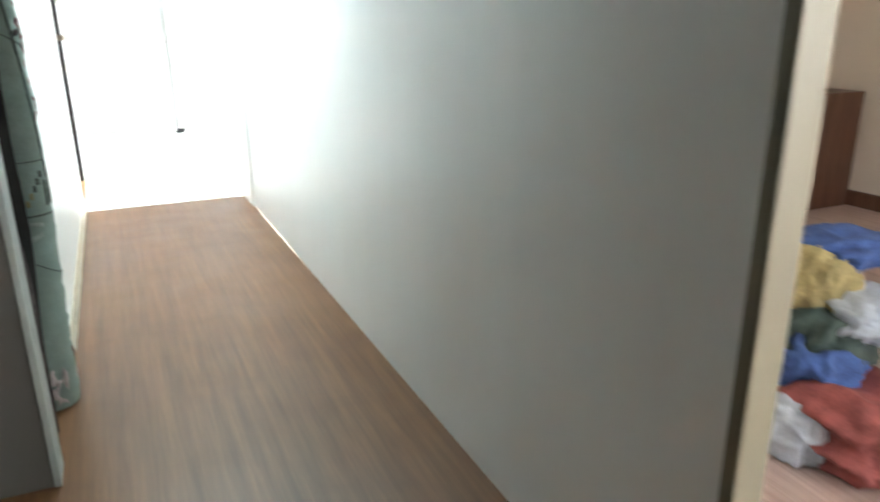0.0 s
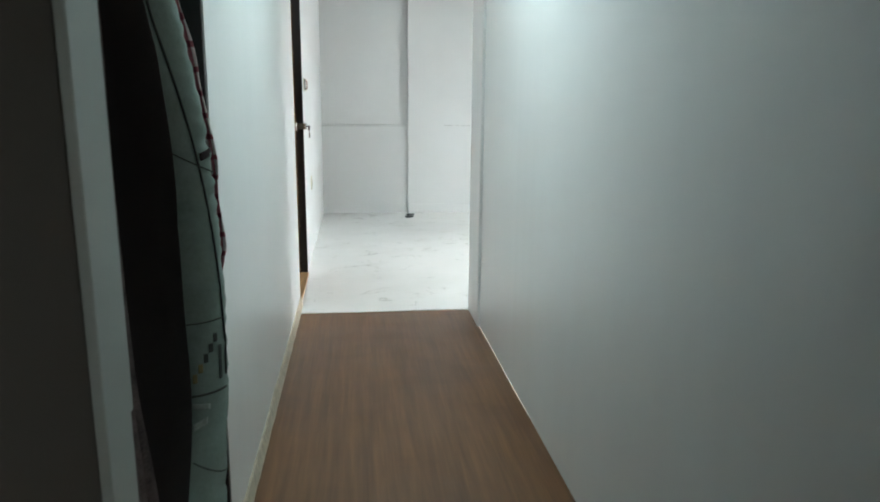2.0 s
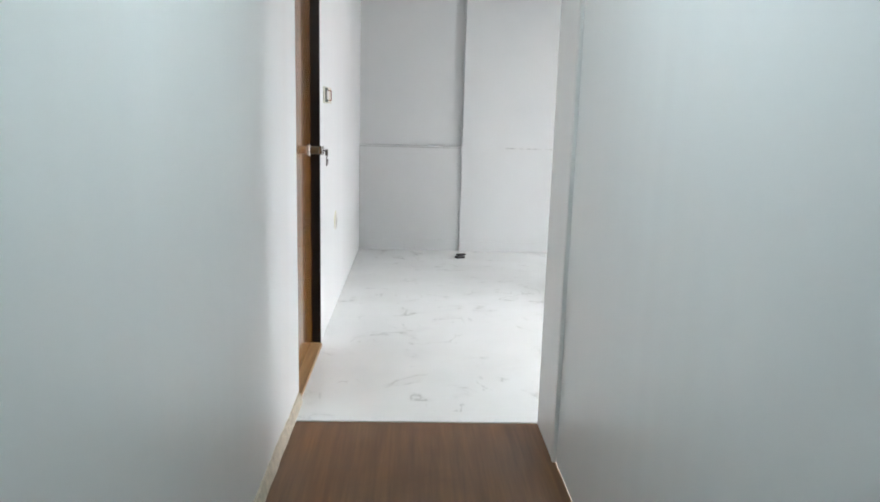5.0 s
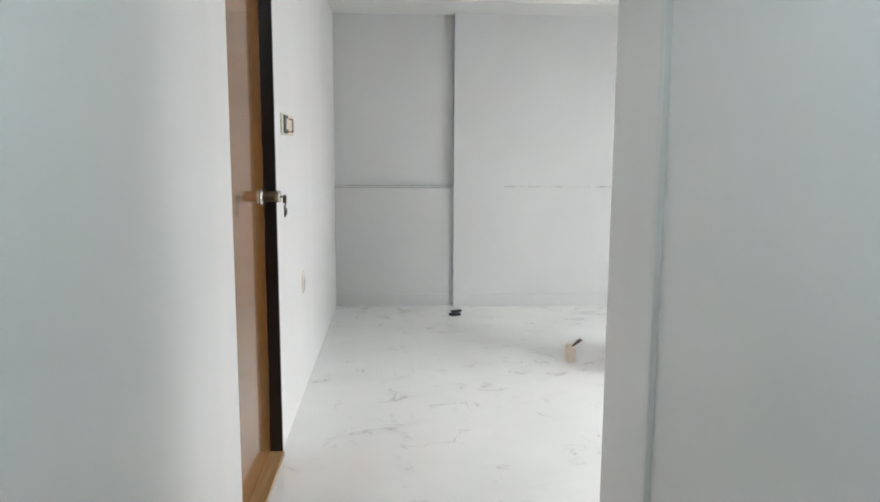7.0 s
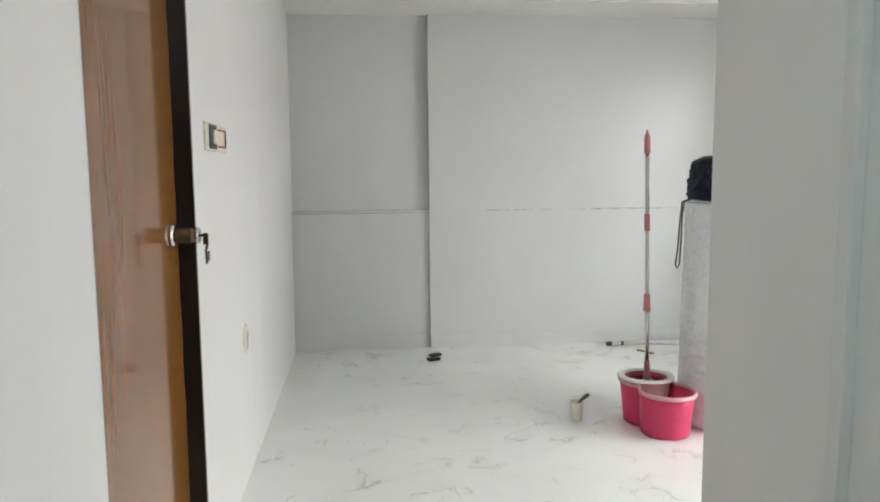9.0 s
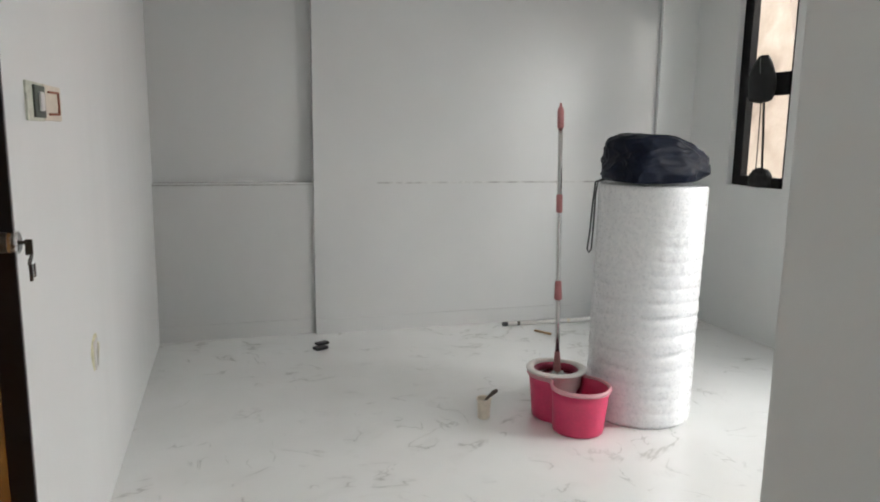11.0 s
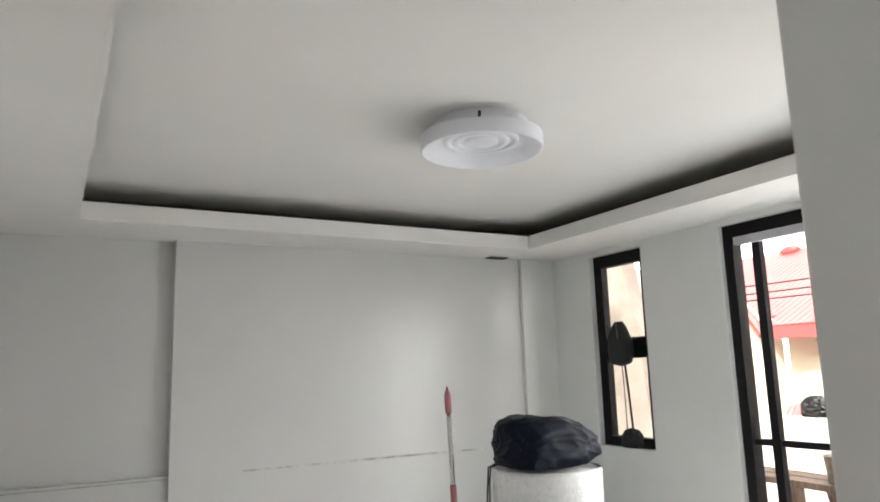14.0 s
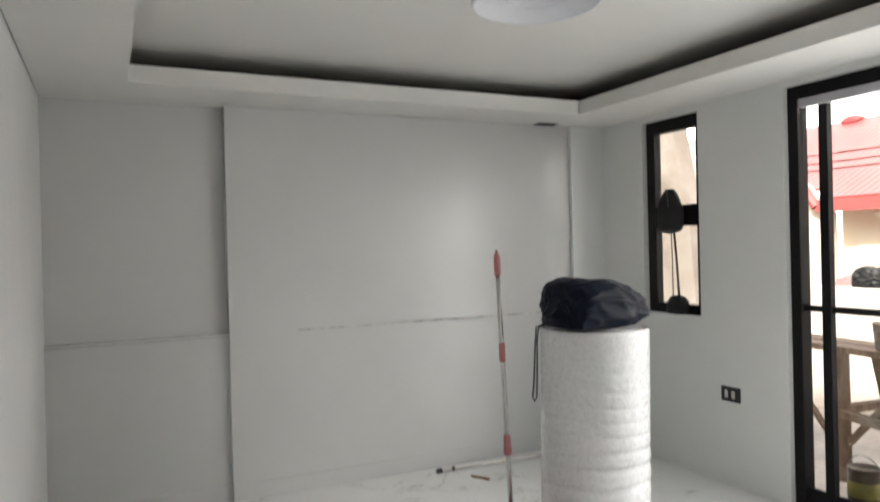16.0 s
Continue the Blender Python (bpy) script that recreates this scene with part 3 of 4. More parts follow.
# ------------------------------------------------------------------ wall fittings
def switch_boxes():
    x = XL - 0.012
    a = thing("switch_box", "uncovered grey switch box with white rocker, paint-smeared rim", "switch")
    part("plate", slab(x, x + 0.006, 6.225, 6.38, 1.328, 1.42, bevel=0.002), plain("smeared_plate", (0.62, 0.62, 0.52), 0.6, vary=0.25, scale=60), a)
    part("insert", slab(x + 0.0062, x + 0.011, 6.275, 6.376, 1.336, 1.413, bevel=0.001), plain("dark_insert", (0.09, 0.10, 0.08), 0.6), a, "dark grey insert")
    part("rocker", slab(x + 0.0112, x + 0.017, 6.308, 6.346, 1.352, 1.398, bevel=0.002), WHITE_PLASTIC, a)
    b = thing("switch_box", "cream junction plate with brownish wire marks", "switch")
    part("plate", slab(x, x + 0.007, 6.383, 6.57, 1.33, 1.42, bevel=0.002), CREAM_PLASTIC, b)
    red = plain("rust_red_wire", (0.30, 0.10, 0.05), 0.7)
    part("wire", tube(bmesh.new(), [(x + 0.009, 6.42, 1.402), (x + 0.010, 6.525, 1.404), (x + 0.010, 6.53, 1.376)], 0.003, 6), red, b)
    part("wire", tube(bmesh.new(), [(x + 0.010, 6.53, 1.376), (x + 0.010, 6.527, 1.348), (x + 0.009, 6.42, 1.346)], 0.003, 6), red, b)
    c = thing("wall_outlet", "small white wall outlet in a chipped yellowed patch", "outlet")
    rows = [[], [], []]
    for i in range(37):
        t = 2 * math.pi * i / 36
        k = 1 + 0.28 * noise.noise(Vector((math.cos(t) * 1.7, math.sin(t) * 1.7, 4))) - 0.22 * max(0.0, -math.sin(t)) * abs(math.cos(t))
        for row, f, d in zip(rows, (1.0, 0.92, 0.5), (0.0, 0.0035, 0.004)):
            row.append((x + d, 6.84 + 0.066 * k * f * math.cos(t), 0.582 + 0.066 * k * f * math.sin(t)))
    part("patch", grid(rows), plain("yellowed_filler", (0.72, 0.69, 0.50), 0.7, vary=0.22, scale=45, bump=0.4), c, "yellowed filler patch")
    m = Matrix.Translation((x, 6.842, 0.578)) @ Matrix.Rotation(radians(7), 4, "X")
    part("plate", box(bmesh.new(), 0.003, 0.008, -0.034, 0.026, -0.044, 0.05, bevel=0.002, m=m), WHITE_PLASTIC, c)
    part("slot", box(bmesh.new(), 0.0082, 0.0092, -0.012, -0.003, -0.04, 0.02, bevel=0.0006, m=m), plain("grey_slot", (0.35, 0.34, 0.30), 0.6), c)
    part("slot", box(bmesh.new(), 0.0082, 0.0092, 0.008, 0.015, -0.02, 0.034, bevel=0.0006, m=m), plain("tan_slot", (0.45, 0.40, 0.22), 0.6), c)


def black_outlet():
    a = thing("wall_outlet", "black double outlet with two white inserts", "outlet")
    x = ROOM_X
    part("plate", slab(x - 0.009, x, 7.630, 7.770, 0.503, 0.592, bevel=0.003), BLACK_PLASTIC, a)
    for y in (7.662, 7.714):
        ins = part("insert", slab(x - 0.0125, x - 0.0092, y + 0.004, y + 0.026, 0.526, 0.570, bevel=0.001), WHITE_PLASTIC, a, "white insert")
        for dz in (0.536, 0.553):
            part("slot", slab(x - 0.0135, x - 0.0126, y + 0.008, y + 0.018, dz, dz + 0.004), BLACK_PLASTIC, ins)


switch_boxes()
black_outlet()
meter = thing("breaker_box", "small black breaker box on the grey partition", "breaker box")
part("case", slab(-0.2, 0.160, 1.81, 1.852, 1.352, 1.56, bevel=0.006), BLACK_PLASTIC, meter)
part("lever", slab(-0.03, -0.012, 1.80, 1.81, 1.385, 1.40, bevel=0.002), WHITE_PLASTIC, meter, "small white lever")

# ------------------------------------------------------------------ ceiling lamp and vent
lamp = thing("ceiling_light", "round white drum ceiling light with stepped rings, switched off", "ceiling light")
lc = (2.12, 6.93, 0)
part("base", lathe(bmesh.new(), [(0.0, TRAY), (0.196, TRAY), (0.196, TRAY - 0.056), (0.0, TRAY - 0.056)], 64, lc), LAMP_WHITE, lamp, smooth=False)
drum = [(0.19, 0.056), (0.249, 0.056), (0.2545, 0.058), (0.256, 0.062), (0.256, 0.066), (0.256, 0.112), (0.256, 0.115), (0.2545, 0.119), (0.251, 0.120), (0.247, 0.120), (0.243, 0.119), (0.239, 0.115), (0.232, 0.110), (0.19, 0.083), (0.178, 0.077), (0.168, 0.074), (0.16, 0.073), (0.0, 0.073)]
part("drum", lathe(bmesh.new(), [(r, TRAY - d) for r, d in drum], 72, lc), LAMP_WHITE, lamp, smooth=True)
for r in (0.145, 0.105):
    part("ring", lathe(bmesh.new(), [(r - 0.016, TRAY - 0.068), (r - 0.014, TRAY - 0.078), (r - 0.006, TRAY - 0.084), (r + 0.006, TRAY - 0.084), (r + 0.012, TRAY - 0.078), (r + 0.014, TRAY - 0.068)], 56, lc), LAMP_WHITE, lamp, smooth=True)
part("cap", lathe(bmesh.new(), [(0.0, TRAY - 0.088), (0.055, TRAY - 0.088), (0.068, TRAY - 0.083), (0.074, TRAY - 0.068)], 48, lc), LAMP_WHITE, lamp, smooth=True)
part("clip", slab(1.975, 1.987, 6.715, 6.72, TRAY - 0.062, TRAY - 0.036, bevel=0.001), DARK_METAL, lamp, "small dark metal clip")

# Fixture made up to carry the added hall lamp, out of view.
hall = thing("added_hall_batten", "unseen slim white batten added on the hallway ceiling", "ceiling light")
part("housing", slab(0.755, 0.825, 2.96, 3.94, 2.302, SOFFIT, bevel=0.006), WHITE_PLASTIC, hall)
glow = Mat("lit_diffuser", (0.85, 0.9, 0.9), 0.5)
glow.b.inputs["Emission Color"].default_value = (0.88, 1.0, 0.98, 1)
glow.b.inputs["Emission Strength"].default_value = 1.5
part("diffuser", slab(0.765, 0.815, 2.99, 3.91, 2.298, 2.3018), glow.m, hall, "glowing diffuser strip of the added batten")

vent = thing("ceiling_vent", "small dark slotted vent in the ceiling border", "vent")
part("frame", slab(3.36, 3.53, 8.80, 8.885, SOFFIT - 0.004, SOFFIT - 0.0005, bevel=0.001), plain("grey_vent", (0.22, 0.21, 0.2), 0.6), vent)
for i in range(4):
    part("slat", slab(3.37, 3.52, 8.808 + i * 0.02, 8.816 + i * 0.02, SOFFIT - 0.009, SOFFIT - 0.0042), BLACK_PLASTIC, vent)


# ------------------------------------------------------------------ things in the room
def foam_roll():
    roll = thing("foam_roll", "tall upright roll of white foam sheet with wrinkled outer layer", "foam roll")
    cx, cy, rad, high = 2.556, 7.205, 0.243, 1.098
    rows = []
    for k in range(181):
        z = high * k / 180
        ring = []
        for i in range(140):
            a = 2 * math.pi * i / 140
            ca, sa = math.cos(a), math.sin(a)
            wob = noise.noise(Vector((ca * 1.3, sa * 1.3, z * 1.4)))
            phase = z / 0.071 + 0.9 * noise.noise(Vector((0, 2, z * 2.3))) + 0.25 * noise.noise(Vector((ca * 0.9 + 5, sa * 0.9, z * 3)))
            crest = (0.5 + 0.5 * math.cos(2 * math.pi * phase)) ** 3
            facing = max(0.0, math.cos(a - 4.35)) ** 0.8
            band = math.exp(-((z - 0.50) / 0.24) ** 2) + 0.25 * math.exp(-((z - 0.12) / 0.12) ** 2)
            amp = (0.0015 + 0.0165 * facing * band) * (0.6 + 0.8 * noise.noise(Vector((ca * 2.2, sa * 2.2, z * 5 + 9))))
            tiny = 0.0026 * noise.noise(Vector((ca * 16, sa * 16, z * 26))) + 0.0016 * noise.noise(Vector((ca * 34, sa * 34, z * 40)))
            r = rad + 0.004 * wob + 0.35 * amp - amp * crest + tiny
            if k < 2:
                r -= 0.006 * (2 - k)
            if k > 178:
                r -= 0.003 * (k - 178)
            ring.append((cx + r * ca + 0.012 * z, cy + r * sa, z))
        rows.append(ring)
    part("outer_layer", grid(rows, wrap=True), FOAM, roll, smooth=True)
    spiral = []
    for i in range(420):
        a = i * 0.24
        r = 0.045 + (rad - 0.058) * i / 419
        spiral.append([(cx + 0.013 + (r + d) * math.cos(a), cy + (r + d) * math.sin(a), high - 0.004 + e) for d, e in ((-0.005, -0.01), (-0.003, 0.0), (0.003, 0.0), (0.005, -0.01))])
    part("rolled_end", grid(spiral), FOAM, roll, "spiral end of the roll", smooth=True)
    part("inner_core", lathe(bmesh.new(), [(0.0, high - 0.014), (rad - 0.02, high - 0.014)], 48, (cx + 0.013, cy, 0)), FOAM, roll)
    # loose edge of the sheet down the side
    rows = []
    for k in range(60):
        z = 0.01 + (high - 0.02) * k / 59
        rows.append([(cx + 0.012 * z + (rad + 0.009 + 0.003 * noise.noise(Vector((i, 0, z * 8)))) * math.cos(1.2 + i * 0.05), cy + (rad + 0.011) * math.sin(1.2 + i * 0.05), z) for i in range(6)])
    part("sheet_edge", grid(rows), FOAM, roll, smooth=True)


def navy_bag():
    bag = thing("duffel_bag", "dark navy nylon bag lying crumpled on the foam roll", "bag")
    bm = bmesh.new()
    bmesh.ops.create_icosphere(bm, subdivisions=6, radius=1.0)
    cx, cy, cz = 2.548, 7.205, 1.098
    for v in bm.verts:
        d = v.co.normalized()
        q = Vector((math.copysign(abs(d.x) ** 0.55, d.x), math.copysign(abs(d.y) ** 0.7, d.y), d.z))
        p = Vector((d.x * 1.5, d.y * 1.5, d.z * 1.9)) + Vector((3.1, 7.7, 1.9))
        ridge = (1 - min(1, abs(noise.noise(p)) * 2.2)) ** 2 * (0.45 + 0.55 * max(0.0, d.x))
        fine = (1 - min(1, abs(noise.noise(p * 2.4 + Vector((0, 4, 0)))) * 2.2)) ** 2
        fold = math.sin(q.x * 8 + q.z * 5 + 3 * noise.noise(p * 0.7)) * 0.045 * max(0, q.x - 0.2)
        r = 0.97 + 0.10 * (ridge - 0.35) + 0.03 * (fine - 0.3) + fold * 1.1 + 0.16 * noise.noise(Vector((d.x * 1.1 + 9, d.y, d.z * 1.4)))
        q *= r
        top = 0.122 * (1.09 - 0.07 * q.x - 0.16 * q.x * q.x)
        z = q.z * top + 0.112
        if q.z < -0.4:
            z = 0.112 - 0.4 * top + (q.z + 0.4) * 0.01
        z = z - 0.112 + 0.4 * 0.122 * 1.05
        v.co = Vector((cx - 0.006 + q.x * 0.218, cy + q.y * 0.19, cz + 0.016 + z * 1.22))
    part("body", bm, NAVY, bag, smooth=True)
    loop = [(x - 0.014, y, z) for x, y, z in [(2.40, 7.33, 1.115), (2.366, 7.345, 1.10), (2.358, 7.348, 1.00), (2.350, 7.348, 0.86), (2.340, 7.348, 0.78), (2.348, 7.346, 0.76), (2.360, 7.344, 0.78), (2.364, 7.342, 0.9), (2.366, 7.340, 1.04), (2.372, 7.335, 1.10), (2.40, 7.32, 1.112)]]
    part("strap", tube(bmesh.new(), loop, 0.0042, 8), plain("grey_webbing", (0.06, 0.06, 0.06), 0.8), bag, "thin dark hanging strap loop", True)


BUCKET_A, BUCKET_B, BUCKET_R = Vector((2.150, 7.270)), Vector((2.172, 7.062)), 0.130


def bucket_outline(scale, extra=0.0, n=96):
    mid = (BUCKET_A + BUCKET_B) / 2
    pts = []
    for i in range(n):
        a = 2 * math.pi * i / n
        d = Vector((math.cos(a), math.sin(a)))
        best = 0
        for c in (BUCKET_A, BUCKET_B):
            off = mid - c
            b = off.dot(d)
            disc = b * b - (off.dot(off) - BUCKET_R ** 2)
            if disc > 0:
                best = max(best, -b + math.sqrt(disc))
        best = max(best, 0.094)
        pts.append(mid + d * (best * scale + extra))
    return pts


def mop_bucket():
    b = thing("mop_bucket", "pink plastic two-bowl spin mop bucket with white wringer basket", "bucket")
    rows = []
    for s, e, z in ((0.84, 0, 0.0), (0.87, 0, 0.004), (0.885, 0, 0.02), (0.92, 0, 0.09), (0.96, 0, 0.16), (0.985, 0, 0.205), (0.985, -0.004, 0.206), (0.945, -0.004, 0.15), (0.90, -0.004, 0.08), (0.86, -0.004, 0.012)):
        rows.append([(p.x, p.y, z) for p in bucket_outline(s, e)])
    bm = grid(rows, wrap=True)
    bm.verts.ensure_lookup_table()
    n = len(rows[0])
    bm.faces.new([bm.verts[i] for i in range(n)])
    bm.faces.new([bm.verts[(len(rows) - 1) * n + i] for i in range(n)])
    part("body", bm, PINK, b, smooth=True)
    rows = []
    for e, z in ((0.0, 0.196), (0.008, 0.198), (0.011, 0.206), (0.008, 0.214), (0.0, 0.217), (-0.006, 0.213), (-0.008, 0.205)):
        rows.append([(p.x, p.y, z) for p in bucket_outline(0.985, e)])
    part("rim", grid(rows, wrap=True), PALE_PINK, b, "pale pink rolled rim", True)
    ca = (BUCKET_A.x, BUCKET_A.y, 0)
    basket = part("wringer_basket", lathe(bmesh.new(), [(0.09, 0.10), (0.116, 0.15), (0.121, 0.215), (0.139, 0.219), (0.142, 0.226), (0.138, 0.232), (0.112, 0.233), (0.105, 0.226), (0.100, 0.15), (0.085, 0.125), (0.0, 0.122)], 56, ca), WHITE_PLASTIC, b, "white spin wringer basket", True)
    part("inner_ring", lathe(bmesh.new(), [(0.104, 0.222), (0.098, 0.224), (0.086, 0.205), (0.088, 0.19), (0.1, 0.19)], 48, ca), plain("dark_pink_plastic", (0.30, 0.012, 0.05), 0.4, vary=0.1), basket, "dark pink inner ring", True)


def spin_mop():
    m = thing("spin_mop", "spin mop with steel pole and dusty pink grips in bucket", "mop")
    top, foot = Vector((2.185, 7.405, 1.460)), Vector((2.158, 7.275, 0.195))
    at = lambda z: tuple(foot + (top - foot) * (z - foot.z) / (top.z - foot.z))
    part("pole", tube(bmesh.new(), [at(0.22), at(0.6), at(1.0), at(1.36)], 0.0105, 14), STEEL, m, smooth=True)
    part("upper_grip", tube(bmesh.new(), [at(1.345), at(1.35), at(1.42), at(1.436), at(1.445), at(1.462)], [0.013, 0.0155, 0.0155, 0.013, 0.007, 0.005], 14), DUSTY_PINK, m, smooth=True)
    part("collar", tube(bmesh.new(), [at(0.955), at(0.96), at(1.035), at(1.04)], [0.0125, 0.0145, 0.0145, 0.0125], 14), DUSTY_PINK, m, smooth=True)
    part("lower_grip", tube(bmesh.new(), [at(0.545), at(0.553), at(0.60), at(0.63), at(0.636)], [0.013, 0.0185, 0.0165, 0.0155, 0.013], 14), DUSTY_PINK, m, smooth=True)
    part("foot_joint", tube(bmesh.new(), [at(0.20), at(0.235), at(0.27), at(0.30)], [0.02, 0.017, 0.0145, 0.0125], 14), DUSTY_PINK, m, smooth=True)
    part("head_plate", lathe(bmesh.new(), [(0.0, 0.212), (0.022, 0.212), (0.03, 0.204), (0.076, 0.196), (0.08, 0.188), (0.0, 0.186)], 40, (BUCKET_A.x + 0.01, BUCKET_A.y, 0)), STEEL, m, smooth=True)
    bm = bmesh.new()
    rnd = random.Random(5)
    for i in range(60):
        a, r = rnd.uniform(0, 6.28), rnd.uniform(0.05, 0.078)
        x, y = BUCKET_A.x + 0.01 + r * math.cos(a), BUCKET_A.y + r * math.sin(a)
        tube(bm, [(x, y, 0.190), (x + rnd.uniform(-0.008, 0.008), y + rnd.uniform(-0.008, 0.008), 0.165), (x + rnd.uniform(-0.01, 0.01), y + rnd.uniform(-0.01, 0.01), 0.135)], 0.005, 5)
    part("strands", bm, plain("grey_microfibre", (0.5, 0.49, 0.48), 0.95), m, "grey microfibre strands")


def cup_with_brush():
    c = thing("plastic_cup", "cream plastic cup stained with paint", "cup")
    at = (1.803, 7.305, 0)
    part("cup", lathe(bmesh.new(), [(0.0, 0.0), (0.026, 0.0), (0.028, 0.004), (0.033, 0.09), (0.036, 0.094), (0.036, 0.098), (0.032, 0.098), (0.031, 0.09), (0.026, 0.008), (0.0, 0.008)], 36, at), CREAM_PLASTIC, c, smooth=True)
    part("paint", lathe(bmesh.new(), [(0.0, 0.062), (0.0295, 0.062)], 30, at), plain("white_paint_wet", (0.78, 0.76, 0.72), 0.25), c)
    b = thing("paint_brush", "small brush with dark handle leaning in the cup", "brush")
    part("handle", tube(bmesh.new(), [(1.807, 7.302, 0.085), (1.826, 7.300, 0.105), (1.849, 7.297, 0.125), (1.865, 7.295, 0.134)], [0.005, 0.0075, 0.011, 0.007], 12), plain("dark_handle", (0.08, 0.065, 0.05), 0.5), b, smooth=True)
    part("ferrule", tube(bmesh.new(), [(1.784, 7.305, 0.066), (1.807, 7.302, 0.086)], [0.010, 0.007], 12), STEEL, b, smooth=True)


def floor_bits():
    a = thing("broken_bracket", "broken black plastic bracket lying on the tiles", "bracket")
    tilt = Matrix.Translation((1.208, 8.565, 0.0)) @ Matrix.Rotation(radians(25), 4, "Z")
    bm = box(bmesh.new(), -0.05, 0.03, -0.03, 0.025, 0.0, 0.018, bevel=0.004, m=tilt)
    part("base", bm, BLACK_PLASTIC, a)
    bm = box(bmesh.new(), -0.02, 0.06, 0.005, 0.05, 0.0185, 0.034, bevel=0.005, m=tilt)
    part("lug", bm, BLACK_PLASTIC, a)
    b = thing("light_batten", "white fluorescent batten with dark ends lying by the wall", "light fitting")
    p, q = Vector((2.505, 8.775, 0.016)), Vector((3.28, 8.745, 0.016))
    part("tube", tube(bmesh.new(), [p, q], 0.013, 14), WHITE_PLASTIC, b, smooth=True)
    d = (q - p).normalized()
    part("end_cap", tube(bmesh.new(), [p - d * 0.02, p + d * 0.015], 0.0155, 14), BLACK_PLASTIC, b, "black end cap")
    part("end_cap", tube(bmesh.new(), [p + d * 0.085, p + d * 0.105], 0.0145, 14), DARK_METAL, b, "dark clip")
    part("end_cap", tube(bmesh.new(), [p + d * 0.46, p + d * 0.48], 0.0145, 14), CREAM_PLASTIC, b, "pale clip")
    c = thing("wood_offcut", "short brown wood offcut on the tiles", "offcut")
    m = Matrix.Translation((2.687, 8.555, 0)) @ Matrix.Rotation(radians(-58), 4, "Z")
    part("stick", box(bmesh.new(), -0.065, 0.065, -0.009, 0.009, 0, 0.012, bevel=0.002, m=m), SILL_WOOD, c)


def hanging_pouch():
    h = thing("hanging_cap", "black fabric cap hung by straps on the window rail", "cap")
    rows = []
    for k in range(25):
        s = k / 24
        z = 1.828 - 0.297 * s
        w = 0.105 * math.sin(math.pi * min(1.0, 0.06 + s * 0.66) ** 0.9) ** 0.8 if s < 0.92 else 0.105 * math.sqrt(max(0.0, (1 - s) / 0.08)) * 0.86
        w = max(w, 0.004)
        ring = []
        for i in range(36):
            a = 2 * math.pi * i / 36
            r = w * (1 + 0.10 * noise.noise(Vector((math.cos(a) * 2, math.sin(a) * 2, s * 5))))
            ring.append((ROOM_X - 0.012 + 0.55 * r * math.cos(a), 8.165 + r * math.sin(a), z))
        rows.append(ring)
    part("crown", grid(rows, wrap=True), BLACK_CLOTH, h, smooth=True)
    part("trim_line", tube(bmesh.new(), [(ROOM_X - 0.05, 8.150, 1.812), (ROOM_X - 0.066, 8.13, 1.76), (ROOM_X - 0.07, 8.118, 1.71)], 0.003, 6), plain("grey_piping", (0.16, 0.16, 0.16), 0.7), h, "grey piping")
    part("strap", tube(bmesh.new(), [(ROOM_X - 0.02, 8.15, 1.55), (ROOM_X - 0.015, 8.15, 1.33), (ROOM_X - 0.01, 8.155, 1.09)], 0.004, 6), BLACK_CLOTH, h, "thin cord")
    part("strap", tube(bmesh.new(), [(ROOM_X - 0.02, 8.125, 1.55), (ROOM_X - 0.015, 8.11, 1.33), (ROOM_X - 0.01, 8.10, 1.09)], 0.0075, 8), BLACK_CLOTH, h, "black strap")
    part("strap_end", crumple((ROOM_X + 0.02, 8.145, 1.0), (0.035, 0.085, 0.075), 3.0, 2.5, 0.2, detail=4), BLACK_CLOTH, h, "bundled strap end", True)


foam_roll()
navy_bag()
mop_bucket()
spin_mop()
cup_with_brush()
floor_bits()
hanging_pouch()


# ------------------------------------------------------------------ dim room: mattress and cloth in the opening
def bow(z):
    """Where the bent mattress's far side stands at height z."""
    zs = (0.0, 0.2, 0.3, 0.42, 0.6, 0.9, 1.12, 1.28, 1.42, 1.7, 1.95)
    ys = (2.44, 2.46, 2.50, 2.56, 2.64, 2.65, 2.59, 2.49, 2.36, 2.12, 2.04)
    return float(np.interp(z, zs, ys))


def bow_soft(z):
    return sum(bow(z + d) for d in (-0.08, -0.04, 0, 0.04, 0.08)) / 5


